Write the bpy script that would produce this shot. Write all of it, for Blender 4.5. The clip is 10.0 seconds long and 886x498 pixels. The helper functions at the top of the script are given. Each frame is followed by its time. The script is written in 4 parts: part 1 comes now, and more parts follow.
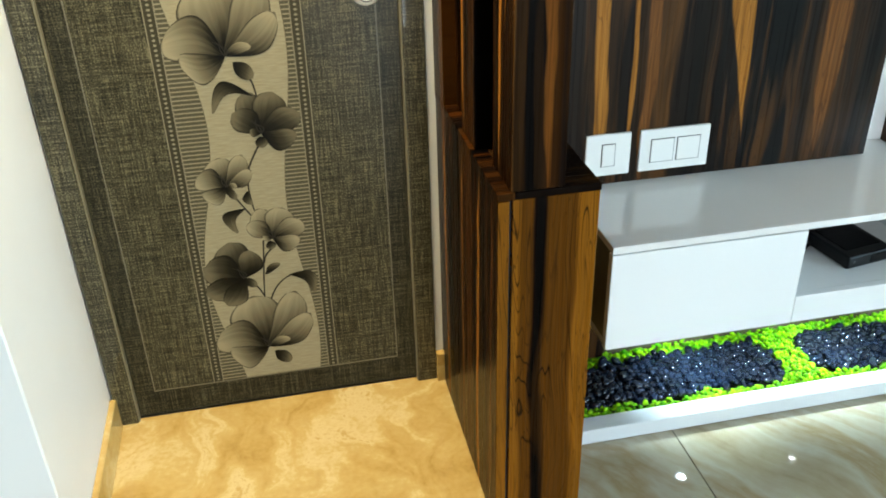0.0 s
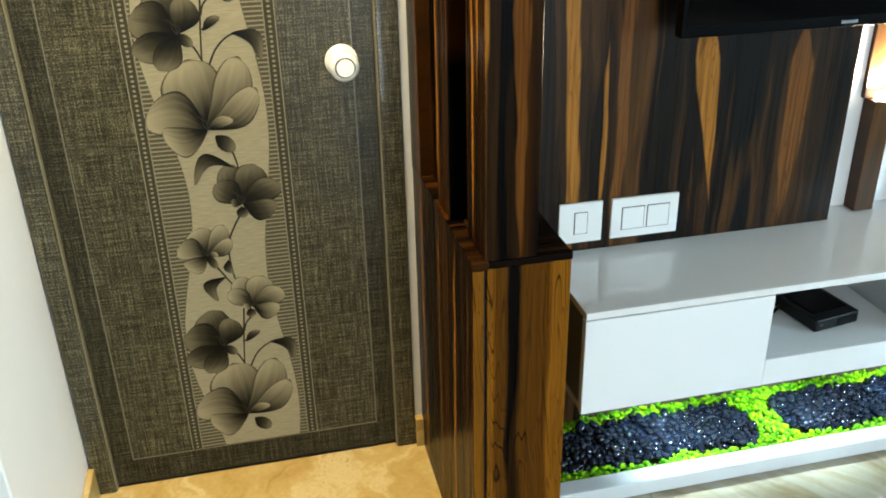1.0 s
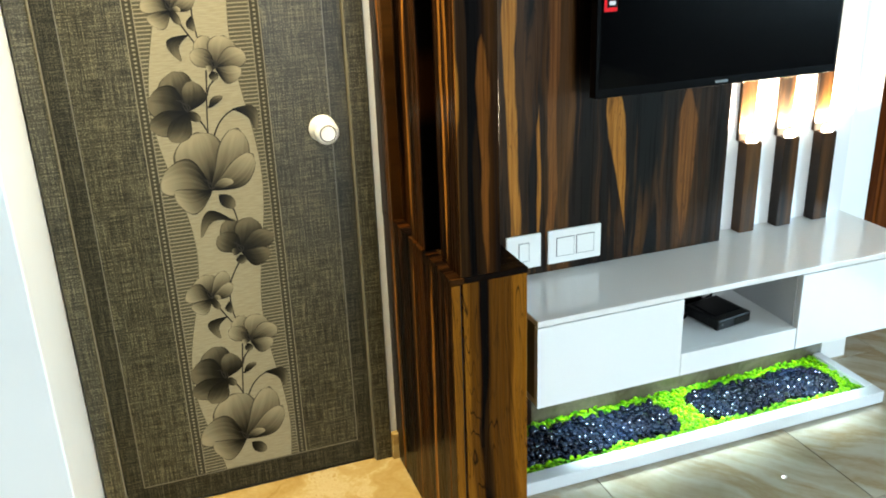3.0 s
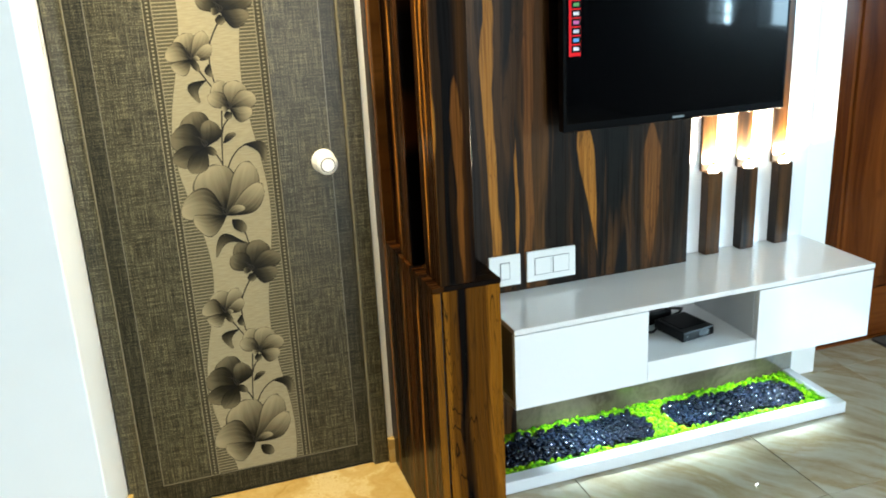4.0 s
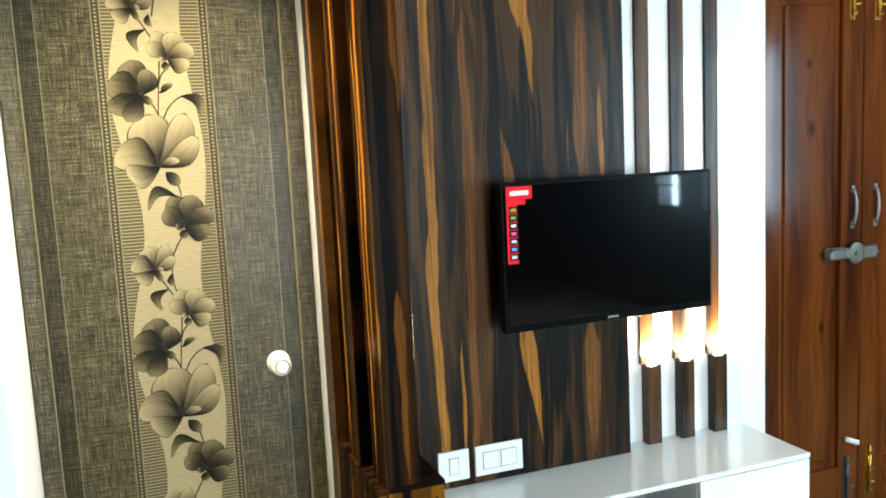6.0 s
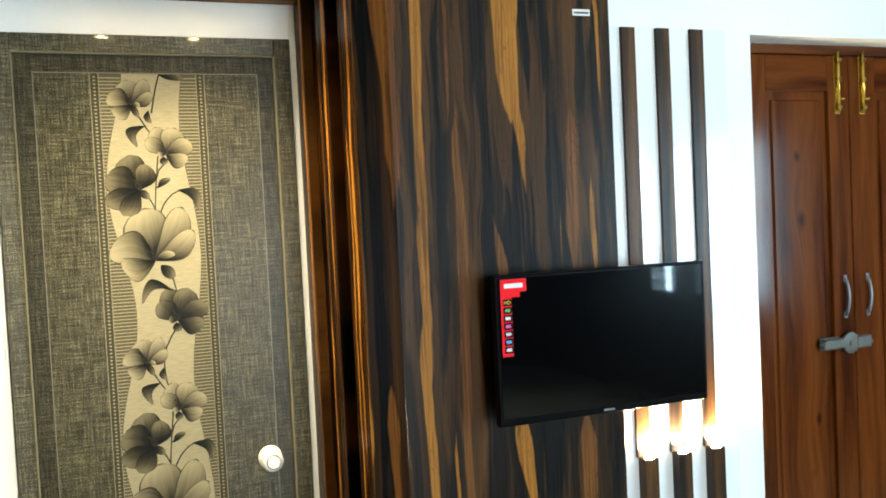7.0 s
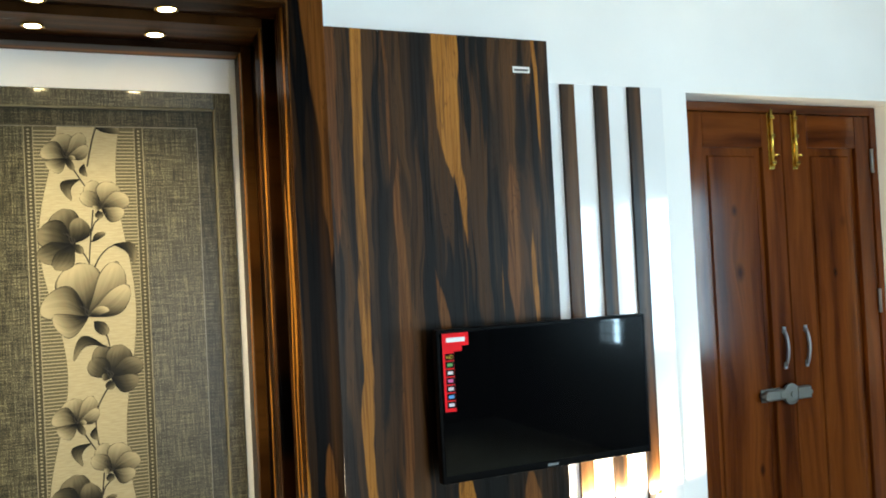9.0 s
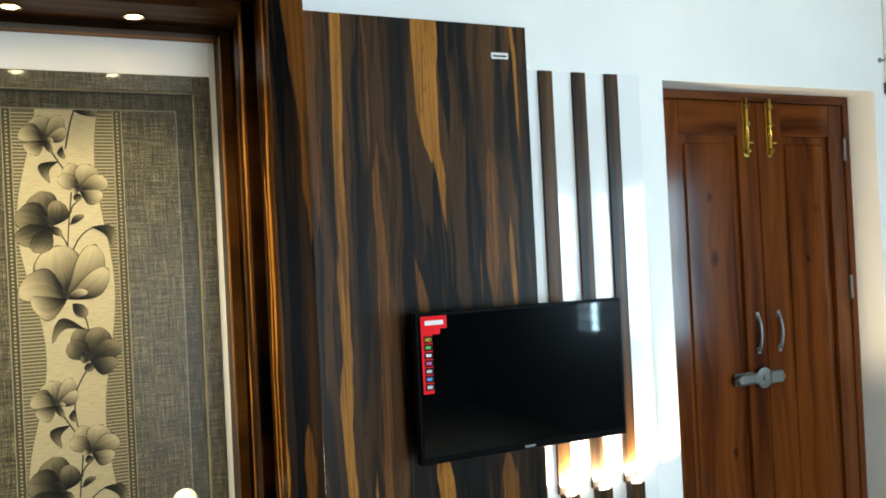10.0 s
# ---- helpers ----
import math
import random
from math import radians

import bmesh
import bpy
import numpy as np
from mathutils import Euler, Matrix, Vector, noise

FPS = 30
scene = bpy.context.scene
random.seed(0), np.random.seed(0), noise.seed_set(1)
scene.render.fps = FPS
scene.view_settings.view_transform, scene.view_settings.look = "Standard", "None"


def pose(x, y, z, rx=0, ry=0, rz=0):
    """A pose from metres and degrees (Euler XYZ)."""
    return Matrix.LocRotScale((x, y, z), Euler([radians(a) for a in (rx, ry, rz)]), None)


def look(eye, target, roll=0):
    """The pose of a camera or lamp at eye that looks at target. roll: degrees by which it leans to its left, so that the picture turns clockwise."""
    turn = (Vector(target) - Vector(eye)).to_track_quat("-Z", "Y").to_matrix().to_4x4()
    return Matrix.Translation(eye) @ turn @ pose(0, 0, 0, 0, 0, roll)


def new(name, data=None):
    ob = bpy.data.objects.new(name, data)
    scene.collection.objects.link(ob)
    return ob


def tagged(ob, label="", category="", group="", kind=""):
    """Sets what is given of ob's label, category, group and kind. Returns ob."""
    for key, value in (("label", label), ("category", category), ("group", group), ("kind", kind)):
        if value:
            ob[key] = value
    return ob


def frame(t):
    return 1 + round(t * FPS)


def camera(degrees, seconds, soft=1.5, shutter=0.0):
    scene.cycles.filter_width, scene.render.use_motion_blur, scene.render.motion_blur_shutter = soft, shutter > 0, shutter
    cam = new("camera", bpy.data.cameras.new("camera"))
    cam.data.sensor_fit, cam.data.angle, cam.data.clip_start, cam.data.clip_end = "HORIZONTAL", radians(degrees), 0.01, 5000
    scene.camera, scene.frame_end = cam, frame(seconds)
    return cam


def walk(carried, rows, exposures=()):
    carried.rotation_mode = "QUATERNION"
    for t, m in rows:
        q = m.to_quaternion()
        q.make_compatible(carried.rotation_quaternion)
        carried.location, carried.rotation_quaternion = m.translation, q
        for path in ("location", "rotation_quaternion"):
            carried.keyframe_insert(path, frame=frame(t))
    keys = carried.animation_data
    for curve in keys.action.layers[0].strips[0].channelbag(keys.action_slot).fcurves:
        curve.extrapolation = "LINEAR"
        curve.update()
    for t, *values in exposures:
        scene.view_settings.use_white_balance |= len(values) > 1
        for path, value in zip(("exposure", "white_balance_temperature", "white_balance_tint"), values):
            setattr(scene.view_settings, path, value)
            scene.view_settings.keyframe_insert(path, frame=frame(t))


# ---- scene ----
cam = camera(53.8, 10.0, soft=1.85)
PATH = [
    (0, (0.074, 0.245, 1.383), (0.407, 1.947, 0.387), -1.6),
    (0.5, (0.075, 0.236, 1.398), (0.452, 1.954, 0.446), -1.0),
    (1, (0.079, 0.215, 1.415), (0.468, 1.971, 0.539), -1.3),
    (1.5, (0.058, 0.192, 1.433), (0.469, 1.969, 0.613), -1.1),
    (2, (-0.035, 0.122, 1.456), (0.448, 1.895, 0.666), -1.0),
    (2.5, (-0.132, 0.002, 1.459), (0.444, 1.764, 0.707), -1.8),
    (2.7, (-0.147, -0.036, 1.475), (0.466, 1.715, 0.728), -2.0),
    (4, (-0.168, -0.403, 1.498), (0.418, 1.404, 0.874), -2.9),
    (4.5, (-0.15, -0.466, 1.541), (0.43, 1.363, 0.976), -3.0),
    (5, (-0.143, -0.497, 1.565), (0.491, 1.343, 1.103), -2.8),
    (5.5, (-0.13, -0.527, 1.611), (0.536, 1.323, 1.248), -2.9),
    (6, (-0.134, -0.535, 1.631), (0.555, 1.324, 1.365), -2.8),
    (7.5, (-0.134, -0.536, 1.671), (0.6, 1.324, 1.66), -2.5),
    (8, (-0.133, -0.535, 1.672), (0.641, 1.309, 1.7), -2.5),
    (8.5, (-0.118, -0.539, 1.664), (0.675, 1.297, 1.705), -2.7),
    (9, (-0.099, -0.543, 1.661), (0.72, 1.281, 1.698), -2.9),
    (9.5, (-0.096, -0.547, 1.641), (0.759, 1.261, 1.679), -3.1),
    (10, (-0.106, -0.564, 1.64), (0.754, 1.241, 1.654), -2.8),
]
EXPOSURE = [(0.0, 0.30), (1.2, 0.16), (2.0, 0.02), (2.7, 0.32), (4.5, 0.44), (6.0, 0.58), (7.5, 0.30), (8.0, 0.18), (10.0, 0.12)]
walk(cam, [(t, look(eye, target, roll)) for t, eye, target, roll in PATH], EXPOSURE)


# ---------------- world and lights ----------------
world = bpy.data.worlds.new("sky")
scene.world = world
world.use_nodes = True
wn = world.node_tree.nodes
sky = wn.new("ShaderNodeTexSky")
sky.sky_type = "NISHITA"
sky.sun_disc = False
sky.sun_elevation, sky.sun_rotation = radians(42), radians(60)
world.node_tree.links.new(sky.outputs[0], wn["Background"].inputs[0])
wn["Background"].inputs[1].default_value = 0.12


def lamp(name, kind, m, energy, colour, **settings):
    data = bpy.data.lights.new(name, kind)
    data.energy, data.color = energy, colour
    if kind == "AREA":
        data.shape, data.size, data.size_y = "RECTANGLE", settings["size"], settings["size_y"]
    elif kind == "SPOT":
        data.spot_size, data.spot_blend = radians(settings["cone"]), settings.get("blend", 0.6)
        data.shadow_soft_size = settings.get("soft", 0.02)
    elif kind == "POINT":
        data.shadow_soft_size = settings.get("soft", 0.02)
    elif kind == "SUN":
        data.angle = radians(0.5)
    ob = new(name, data)
    ob.matrix_world = m
    return ob


WIN_X, WIN_Y0, WIN_Y1, WIN_Z0, WIN_Z1 = 4.2, -2.32, -0.30, 0.92, 2.1
WIN_P0, WIN_P1 = -2.03, -1.71          # pier between the two windows
lamp("daylight", "AREA", look((WIN_X + 0.12, -1.08, 1.50), (0, -1.08, 1.32)), 135, (0.52, 0.81, 1.0), size=1.5, size_y=1.25)
lamp("daylight_small", "AREA", look((WIN_X + 0.12, -2.34, 1.50), (0, -2.34, 1.32)), 190, (0.52, 0.81, 1.0), size=0.56, size_y=1.25)
lamp("daylight_door", "AREA", look((1.15, -4.7, 1.15), (0.6, 0, 1.1)), 170, (0.84, 0.95, 1.0), size=1.2, size_y=2.0)
SPOTS = [(-0.118, 1.745), (0.164, 1.760), (-0.112, 1.528), (0.166, 1.535)]
for sx, sy in SPOTS:
    lamp("downlight_lamp", "SPOT", look((sx, sy, 2.278), (sx, sy, 0)), 44, (1.0, 0.85, 0.54), cone=100, blend=1.0, soft=0.018)
POSTS = [1.478, 1.612, 1.748]
for px in POSTS:
    lamp("uplight_lamp", "SPOT", look((px + 0.023, 1.902, 0.848), (px + 0.024, 1.912, 2.0)), 26, (1.0, 0.80, 0.52), cone=172, blend=0.2, soft=0.012)
# The third spotlight, at x 1.655, is unseen and added to carry on the row.
UNDER = [(0.995, 1.78), (1.315, 1.78), (1.655, 1.78)]
for sx, sy in UNDER:
    lamp("console_lamp", "SPOT", look((sx, sy, 0.297), (sx, sy - 0.01, 0)), 20.0, (0.66, 0.90, 1.0), cone=96, blend=0.9, soft=0.010)

# ---------------- material helpers ----------------


def material(name, colour=(0.5, 0.5, 0.5), rough=0.5, metal=0.0, coat=0.0, emit=None, power=0.0):
    m = bpy.data.materials.new(name)
    m.use_nodes = True
    b = m.node_tree.nodes["Principled BSDF"]
    b.inputs["Base Color"].default_value = (*colour, 1)
    b.inputs["Roughness"].default_value = rough
    b.inputs["Metallic"].default_value = metal
    b.inputs["Coat Weight"].default_value = coat
    b.inputs["Coat Roughness"].default_value = 0.06
    if emit:
        b.inputs["Emission Color"].default_value = (*emit, 1)
        b.inputs["Emission Strength"].default_value = power
    return m


class Net:
    """Short hand for a material's nodes."""

    def __init__(self, m):
        self.m, self.nt = m, m.node_tree
        self.b = m.node_tree.nodes["Principled BSDF"]

    def put(self, sock, value):
        if isinstance(value, bpy.types.NodeSocket):
            self.nt.links.new(value, sock)
        elif value is not None:
            sock.default_value = value

    def node(self, kind, **props):
        n = self.nt.nodes.new(kind)
        for k, v in props.items():
            if k == "operation":
                n.operation = v
            elif k == "blend_type":
                n.blend_type = v
            elif k == "data_type":
                n.data_type = v
            elif k == "feature":
                n.feature = v
        return n

    def math(self, op, a, b=0.0, c=None, clamp=False):
        n = self.node("ShaderNodeMath", operation=op)
        n.use_clamp = clamp
        self.put(n.inputs[0], a)
        self.put(n.inputs[1], b)
        if c is not None:
            self.put(n.inputs[2], c)
        return n.outputs[0]

    def position(self):
        g = self.node("ShaderNodeNewGeometry")
        s = self.node("ShaderNodeSeparateXYZ")
        self.nt.links.new(g.outputs["Position"], s.inputs[0])
        return s.outputs[0], s.outputs[1], s.outputs[2]

    def vec(self, x, y, z):
        c = self.node("ShaderNodeCombineXYZ")
        for k, v in enumerate((x, y, z)):
            self.put(c.inputs[k], v)
        return c.outputs[0]

    def noise(self, v, scale=1.0, detail=3.0, rough=0.55, distortion=0.0):
        n = self.node("ShaderNodeTexNoise")
        self.put(n.inputs["Vector"], v)
        n.inputs["Scale"].default_value = scale
        n.inputs["Detail"].default_value = detail
        n.inputs["Roughness"].default_value = rough
        n.inputs["Distortion"].default_value = distortion
        return n.outputs["Fac"]

    def ramp(self, fac, stops, smooth=False):
        n = self.node("ShaderNodeValToRGB")
        if smooth:
            n.color_ramp.interpolation = "EASE"
        e = n.color_ramp.elements
        while len(e) < len(stops):
            e.new(0.5)
        for k, (p, c) in enumerate(stops):
            e[k].position = p
            e[k].color = (*c, 1) if len(c) == 3 else c
        self.put(n.inputs[0], fac)
        return n.outputs[0]

    def grey(self, fac, p0, v0, p1, v1):
        n = self.node("ShaderNodeMapRange")
        self.put(n.inputs[0], fac)
        for k, v in enumerate((p0, p1, v0, v1)):
            n.inputs[k + 1].default_value = v
        return n.outputs[0]

    def mix(self, fac, a, b, blend="MIX"):
        n = self.node("ShaderNodeMix", data_type="RGBA", blend_type=blend)
        self.put(n.inputs[0], fac)
        for k, v in ((6, a), (7, b)):
            self.put(n.inputs[k], (*v, 1) if isinstance(v, tuple) and len(v) == 3 else v)
        return n.outputs[2]

    def colour(self, c):
        self.put(self.b.inputs["Base Color"], c)

    def rough(self, r):
        self.put(self.b.inputs["Roughness"], r)

    def bump(self, height, strength=0.2, distance=0.002):
        n = self.node("ShaderNodeBump")
        n.inputs["Strength"].default_value = strength
        n.inputs["Distance"].default_value = distance
        self.put(n.inputs["Height"], height)
        self.nt.links.new(n.outputs[0], self.b.inputs["Normal"])


BLK, DRK, BRN, MID, AMB, RED = (0.0010, 0.0008, 0.0008), (0.0070, 0.0034, 0.0021), (0.028, 0.0122, 0.0040), (0.100, 0.041, 0.0100), (0.40, 0.145, 0.014), (0.036, 0.0125, 0.0025)
FLAME, RUST = ((0.265, 0.097, 0.0120), (0.500, 0.200, 0.029)), ((0.080, 0.0250, 0.0048), (0.175, 0.058, 0.0095))
WALNUT = ((0.095, 0.034, 0.0080), (0.215, 0.080, 0.0170))


def veneer(name, along, across, bands, seed=0.0, streaks=(), rough=0.22, shine=0.10, sway_by=0.05, figure=1.0, rings=0.5, tint=None):
    """Macassar-like laminate: wide bands across the board that sway along the grain, lens-shaped dark and brown figure with
    thin dark ring lines, and flames (centre, foot, top, width at top, width at foot, lean, tones)."""
    m = material(name, rough=rough)
    m.node_tree.nodes["Principled BSDF"].inputs["Specular IOR Level"].default_value = shine
    n = Net(m)
    axes = dict(zip("xyz", n.position()))
    c, v = axes[across], axes[along]
    lo, hi = bands[0][0], bands[-1][0]

    def off(value, by):
        return n.math("MULTIPLY", n.math("SUBTRACT", value, 0.5), by)

    slow = n.noise(n.vec(n.math("MULTIPLY", c, 3.0), seed + 3.1, n.math("MULTIPLY", v, 1.6)), detail=1.0)
    mid = n.noise(n.vec(n.math("MULTIPLY", c, 9.0), seed + 9.1, n.math("MULTIPLY", v, 3.4)), detail=2.5, rough=0.5)
    fine = n.noise(n.vec(n.math("MULTIPLY", c, 150.0), seed + 7, n.math("MULTIPLY", v, 2.6)), detail=3.0, rough=0.6)
    c2 = n.math("ADD", n.math("ADD", c, off(slow, sway_by)), off(mid, sway_by * 0.8))
    c3 = n.math("ADD", c2, off(fine, 0.006))
    col = n.ramp(n.grey(c3, lo, 0.0, hi, 1.0), [((p - lo) / (hi - lo), k) for p, k in bands])
    # lens-shaped figure, long in the grain
    lens = n.noise(n.vec(n.math("MULTIPLY", c2, 19.0), seed + 17, n.math("MULTIPLY", v, 1.25)), detail=1.5, rough=0.45, distortion=0.25)
    small = n.noise(n.vec(n.math("MULTIPLY", c2, 48.0), seed + 29, n.math("MULTIPLY", v, 1.9)), detail=1.5, rough=0.5, distortion=0.2)
    col = n.mix(n.grey(lens, 0.575, 0.0, 0.615, 0.62 * figure), col, tint or MID)
    col = n.mix(n.grey(small, 0.60, 0.0, 0.64, 0.42 * figure), col, tint or MID)
    col = n.mix(n.grey(lens, 0.375, 0.80 * figure, 0.425, 0.0), col, BLK)
    col = n.mix(n.grey(small, 0.34, 0.70 * figure, 0.39, 0.0), col, BLK)
    for xc, z0, z1, wide_at_top, wide_at_foot, lean, *tones in streaks:
        t0, t1 = tones[0] if tones else FLAME
        h = n.grey(v, z0, 0.0, z1, 1.0)
        half = n.math("ADD", wide_at_foot / 2 + 0.001, n.math("MULTIPLY", h, (wide_at_top - wide_at_foot) / 2))
        taper = n.math("MINIMUM", n.math("DIVIDE", n.math("SUBTRACT", v, z0), 0.16, clamp=True), n.math("DIVIDE", n.math("SUBTRACT", z1 + (0.2 if z1 > 2.3 else 0.0), v), 0.10, clamp=True))
        half = n.math("MULTIPLY", half, n.math("POWER", taper, 0.7))
        wob = n.math("ADD", n.math("ADD", off(slow, 0.030), off(mid, 0.040)), n.math("ADD", off(small, 0.010), off(fine, 0.005)))
        line = n.math("ADD", n.math("ADD", xc, n.math("MULTIPLY", n.math("SUBTRACT", h, 0.5), lean)), wob)
        d = n.math("ABSOLUTE", n.math("SUBTRACT", c, line))
        inside = n.math("DIVIDE", n.math("SUBTRACT", half, d), 0.0045, clamp=True)
        ends = n.math("DIVIDE", taper, 0.06, clamp=True)
        amber = n.mix(n.grey(fine, 0.30, 0.0, 0.68, 1.0), t0, t1)
        col = n.mix(n.math("MULTIPLY", n.math("MULTIPLY", inside, ends), n.grey(small, 0.32, 0.45, 0.42, 0.96)), col, amber)
    # thin dark ring lines that follow the figure
    for value, times, width, much in ((lens, 26.0, 0.10, 1.0), (small, 15.0, 0.07, 0.7)):
        wave = n.math("ABSOLUTE", n.math("SUBTRACT", n.math("FRACT", n.math("MULTIPLY", value, times)), 0.5))
        line = n.math("SUBTRACT", 1.0, n.math("DIVIDE", wave, width), clamp=True)
        col = n.mix(n.math("MULTIPLY", n.math("MULTIPLY", line, rings * much), n.grey(mid, 0.42, 0.25, 0.58, 1.0)), col, BLK)
    hair = n.noise(n.vec(n.math("MULTIPLY", c2, 420.0), seed + 1, n.math("MULTIPLY", v, 7.0)), detail=1.0)
    col = n.mix(n.grey(hair, 0.3, 0.30, 0.7, 0.0), col, (0.003, 0.002, 0.0015))
    n.colour(col)
    n.rough(n.grey(fine, 0.3, rough - 0.04, 0.7, rough + 0.08))
    n.bump(hair, 0.05, 0.0006)
    return m


PANEL_BANDS = [(0.50, DRK), (0.60, DRK), (0.64, BRN), (0.675, DRK), (0.70, BRN), (0.765, BRN), (0.775, BLK), (0.795, DRK), (0.815, BRN), (0.885, MID), (0.895, DRK), (0.94, DRK), (0.965, BRN), (0.985, DRK),
               (1.06, DRK), (1.075, BLK), (1.155, BLK), (1.175, BRN), (1.20, BRN), (1.25, MID), (1.275, BRN), (1.315, MID), (1.33, DRK), (1.36, BRN), (1.40, DRK)]
PANEL_STREAKS = [(0.728, 1.10, 2.37, 0.040, 0.034, 0.006), (0.724, 0.50, 1.34, 0.036, 0.016, -0.030), (1.022, 1.92, 2.37, 0.078, 0.076, 0.0), (1.044, 1.70, 2.22, 0.060, 0.014, -0.034),
                 (1.038, 0.60, 1.06, 0.080, 0.006, -0.060), (0.850, 1.28, 2.00, 0.020, 0.052, 0.0, WALNUT), (0.845, 0.50, 1.52, 0.040, 0.024, 0.016, WALNUT), (0.975, 1.36, 1.66, 0.010, 0.060, -0.040, WALNUT),
                 (0.620, 0.62, 1.16, 0.020, 0.040, -0.010, RUST), (1.225, 1.45, 1.98, 0.050, 0.044, 0.0, WALNUT), (1.300, 1.40, 1.78, 0.012, 0.028, 0.0), (1.178, 1.48, 1.68, 0.004, 0.012, 0.0),
                 (1.250, 0.56, 1.02, 0.060, 0.050, 0.0, WALNUT), (0.800, 0.60, 1.02, 0.010, 0.018, 0.0), (0.825, 1.9, 2.36, 0.010, 0.014, 0.0, WALNUT), (0.655, 1.7, 2.36, 0.030, 0.020, 0.0, RUST), (1.335, 1.95, 2.36, 0.016, 0.010, 0.0)]
M_PANEL = veneer("ebony_laminate_panel", "z", "x", PANEL_BANDS, 2.3, PANEL_STREAKS, rough=0.27, shine=0.07, sway_by=0.055, figure=0.9, rings=0.5)
M_PANEL.node_tree.nodes["Principled BSDF"].inputs["Coat Weight"].default_value = 0.24
M_PANEL.node_tree.nodes["Principled BSDF"].inputs["Coat Roughness"].default_value = 0.38
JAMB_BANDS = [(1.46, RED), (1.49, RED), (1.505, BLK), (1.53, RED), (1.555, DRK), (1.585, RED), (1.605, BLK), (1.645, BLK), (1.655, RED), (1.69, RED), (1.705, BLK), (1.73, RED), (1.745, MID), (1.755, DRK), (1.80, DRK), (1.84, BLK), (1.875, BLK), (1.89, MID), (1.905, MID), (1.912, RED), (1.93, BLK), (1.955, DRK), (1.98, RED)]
JAMB_STREAKS = [(1.545, 0.76, 1.9, 0.012, 0.020, 0.0), (1.735, 0.76, 1.45, 0.014, 0.024, 0.0), (1.512, 1.0, 2.4, 0.030, 0.014, 0.0), (1.900, 1.1, 2.40, 0.028, 0.016, 0.0), (1.675, 1.4, 2.42, 0.030, 0.014, 0.0),
                (1.60, -0.1, 0.745, 0.014, 0.022, 0.0), (1.735, -0.1, 0.745, 0.008, 0.006, 0.0), (1.90, -0.1, 0.745, 0.012, 0.010, 0.0), (1.51, -0.1, 0.745, 0.010, 0.016, 0.0, RUST)]
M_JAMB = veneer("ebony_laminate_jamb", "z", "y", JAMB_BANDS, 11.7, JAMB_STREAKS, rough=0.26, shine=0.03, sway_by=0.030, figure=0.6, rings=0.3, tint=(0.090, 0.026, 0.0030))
FACE_BANDS = [(0.41, RED), (0.427, MID), (0.431, BLK), (0.472, BLK), (0.480, DRK), (0.497, RED), (0.512, DRK), (0.53, DRK)]
M_FACE = veneer("ebony_laminate_face", "z", "x", FACE_BANDS, 6.2, [(0.506, 1.66, 2.46, 0.094, 0.016, -0.006, RUST), (0.487, 0.70, 1.26, 0.034, 0.012, 0.0, RUST), (0.427, 1.02, 1.46, 0.004, 0.026, 0.0), (0.429, 1.75, 2.44, 0.008, 0.004, 0.0, RUST)], rough=0.26, shine=0.03, sway_by=0.012, figure=0.3, rings=0.3)
# Stripes lifted towards brown: the warm bounce from the floor is in the colour.
LINTEL_GLOW_BANDS = [(1.46, RED), (1.49, MID), (1.52, DRK), (1.56, RED), (1.60, MID), (1.63, DRK), (1.66, MID), (1.70, RED), (1.72, MID), (1.76, DRK), (1.80, RED), (1.825, MID), (1.845, RED), (1.90, DRK), (1.925, MID), (1.945, AMB), (1.962, MID), (1.98, RED)]
M_LINTEL = veneer("ebony_laminate_lintel", "x", "y", LINTEL_GLOW_BANDS, 5.4, rough=0.3, shine=0.03, sway_by=0.02, figure=0.5, rings=0.3, tint=RED)
POST_BANDS = [(1.46, BRN), (1.485, MID), (1.50, (0.11, 0.055, 0.020)), (1.515, MID), (1.54, BRN), (1.60, BRN), (1.625, DRK), (1.64, MID), (1.67, BRN), (1.73, DRK), (1.75, BRN), (1.77, MID), (1.785, BRN), (1.81, DRK)]
M_POST = veneer("walnut_laminate", "z", "x", POST_BANDS, 21.0, rough=0.32, shine=0.22, sway_by=0.02, figure=0.5)
GLD, OCH = (0.235, 0.086, 0.0072), (0.098, 0.034, 0.0036)
CAP_BANDS = [(1.46, DRK), (1.52, BLK), (1.58, DRK), (1.64, BLK), (1.70, RED), (1.78, BLK), (1.85, BRN), (1.90, BLK), (1.98, BRN)]
M_CAP = veneer("ebony_laminate_cap", "x", "y", CAP_BANDS, 8.8, rough=0.2, shine=0.06, figure=0.4)
PIER_BANDS = [(0.40, GLD), (0.444, GLD), (0.450, OCH), (0.466, OCH), (0.472, DRK), (0.476, BLK), (0.486, BLK), (0.490, DRK), (0.497, OCH), (0.520, OCH), (0.545, OCH), (0.552, GLD), (0.59, GLD)]
M_PIER = veneer("amber_laminate_pier", "z", "x", PIER_BANDS, 31.0, rough=0.26, sway_by=0.030, shine=0.04, figure=0.25, rings=1.0, tint=OCH)


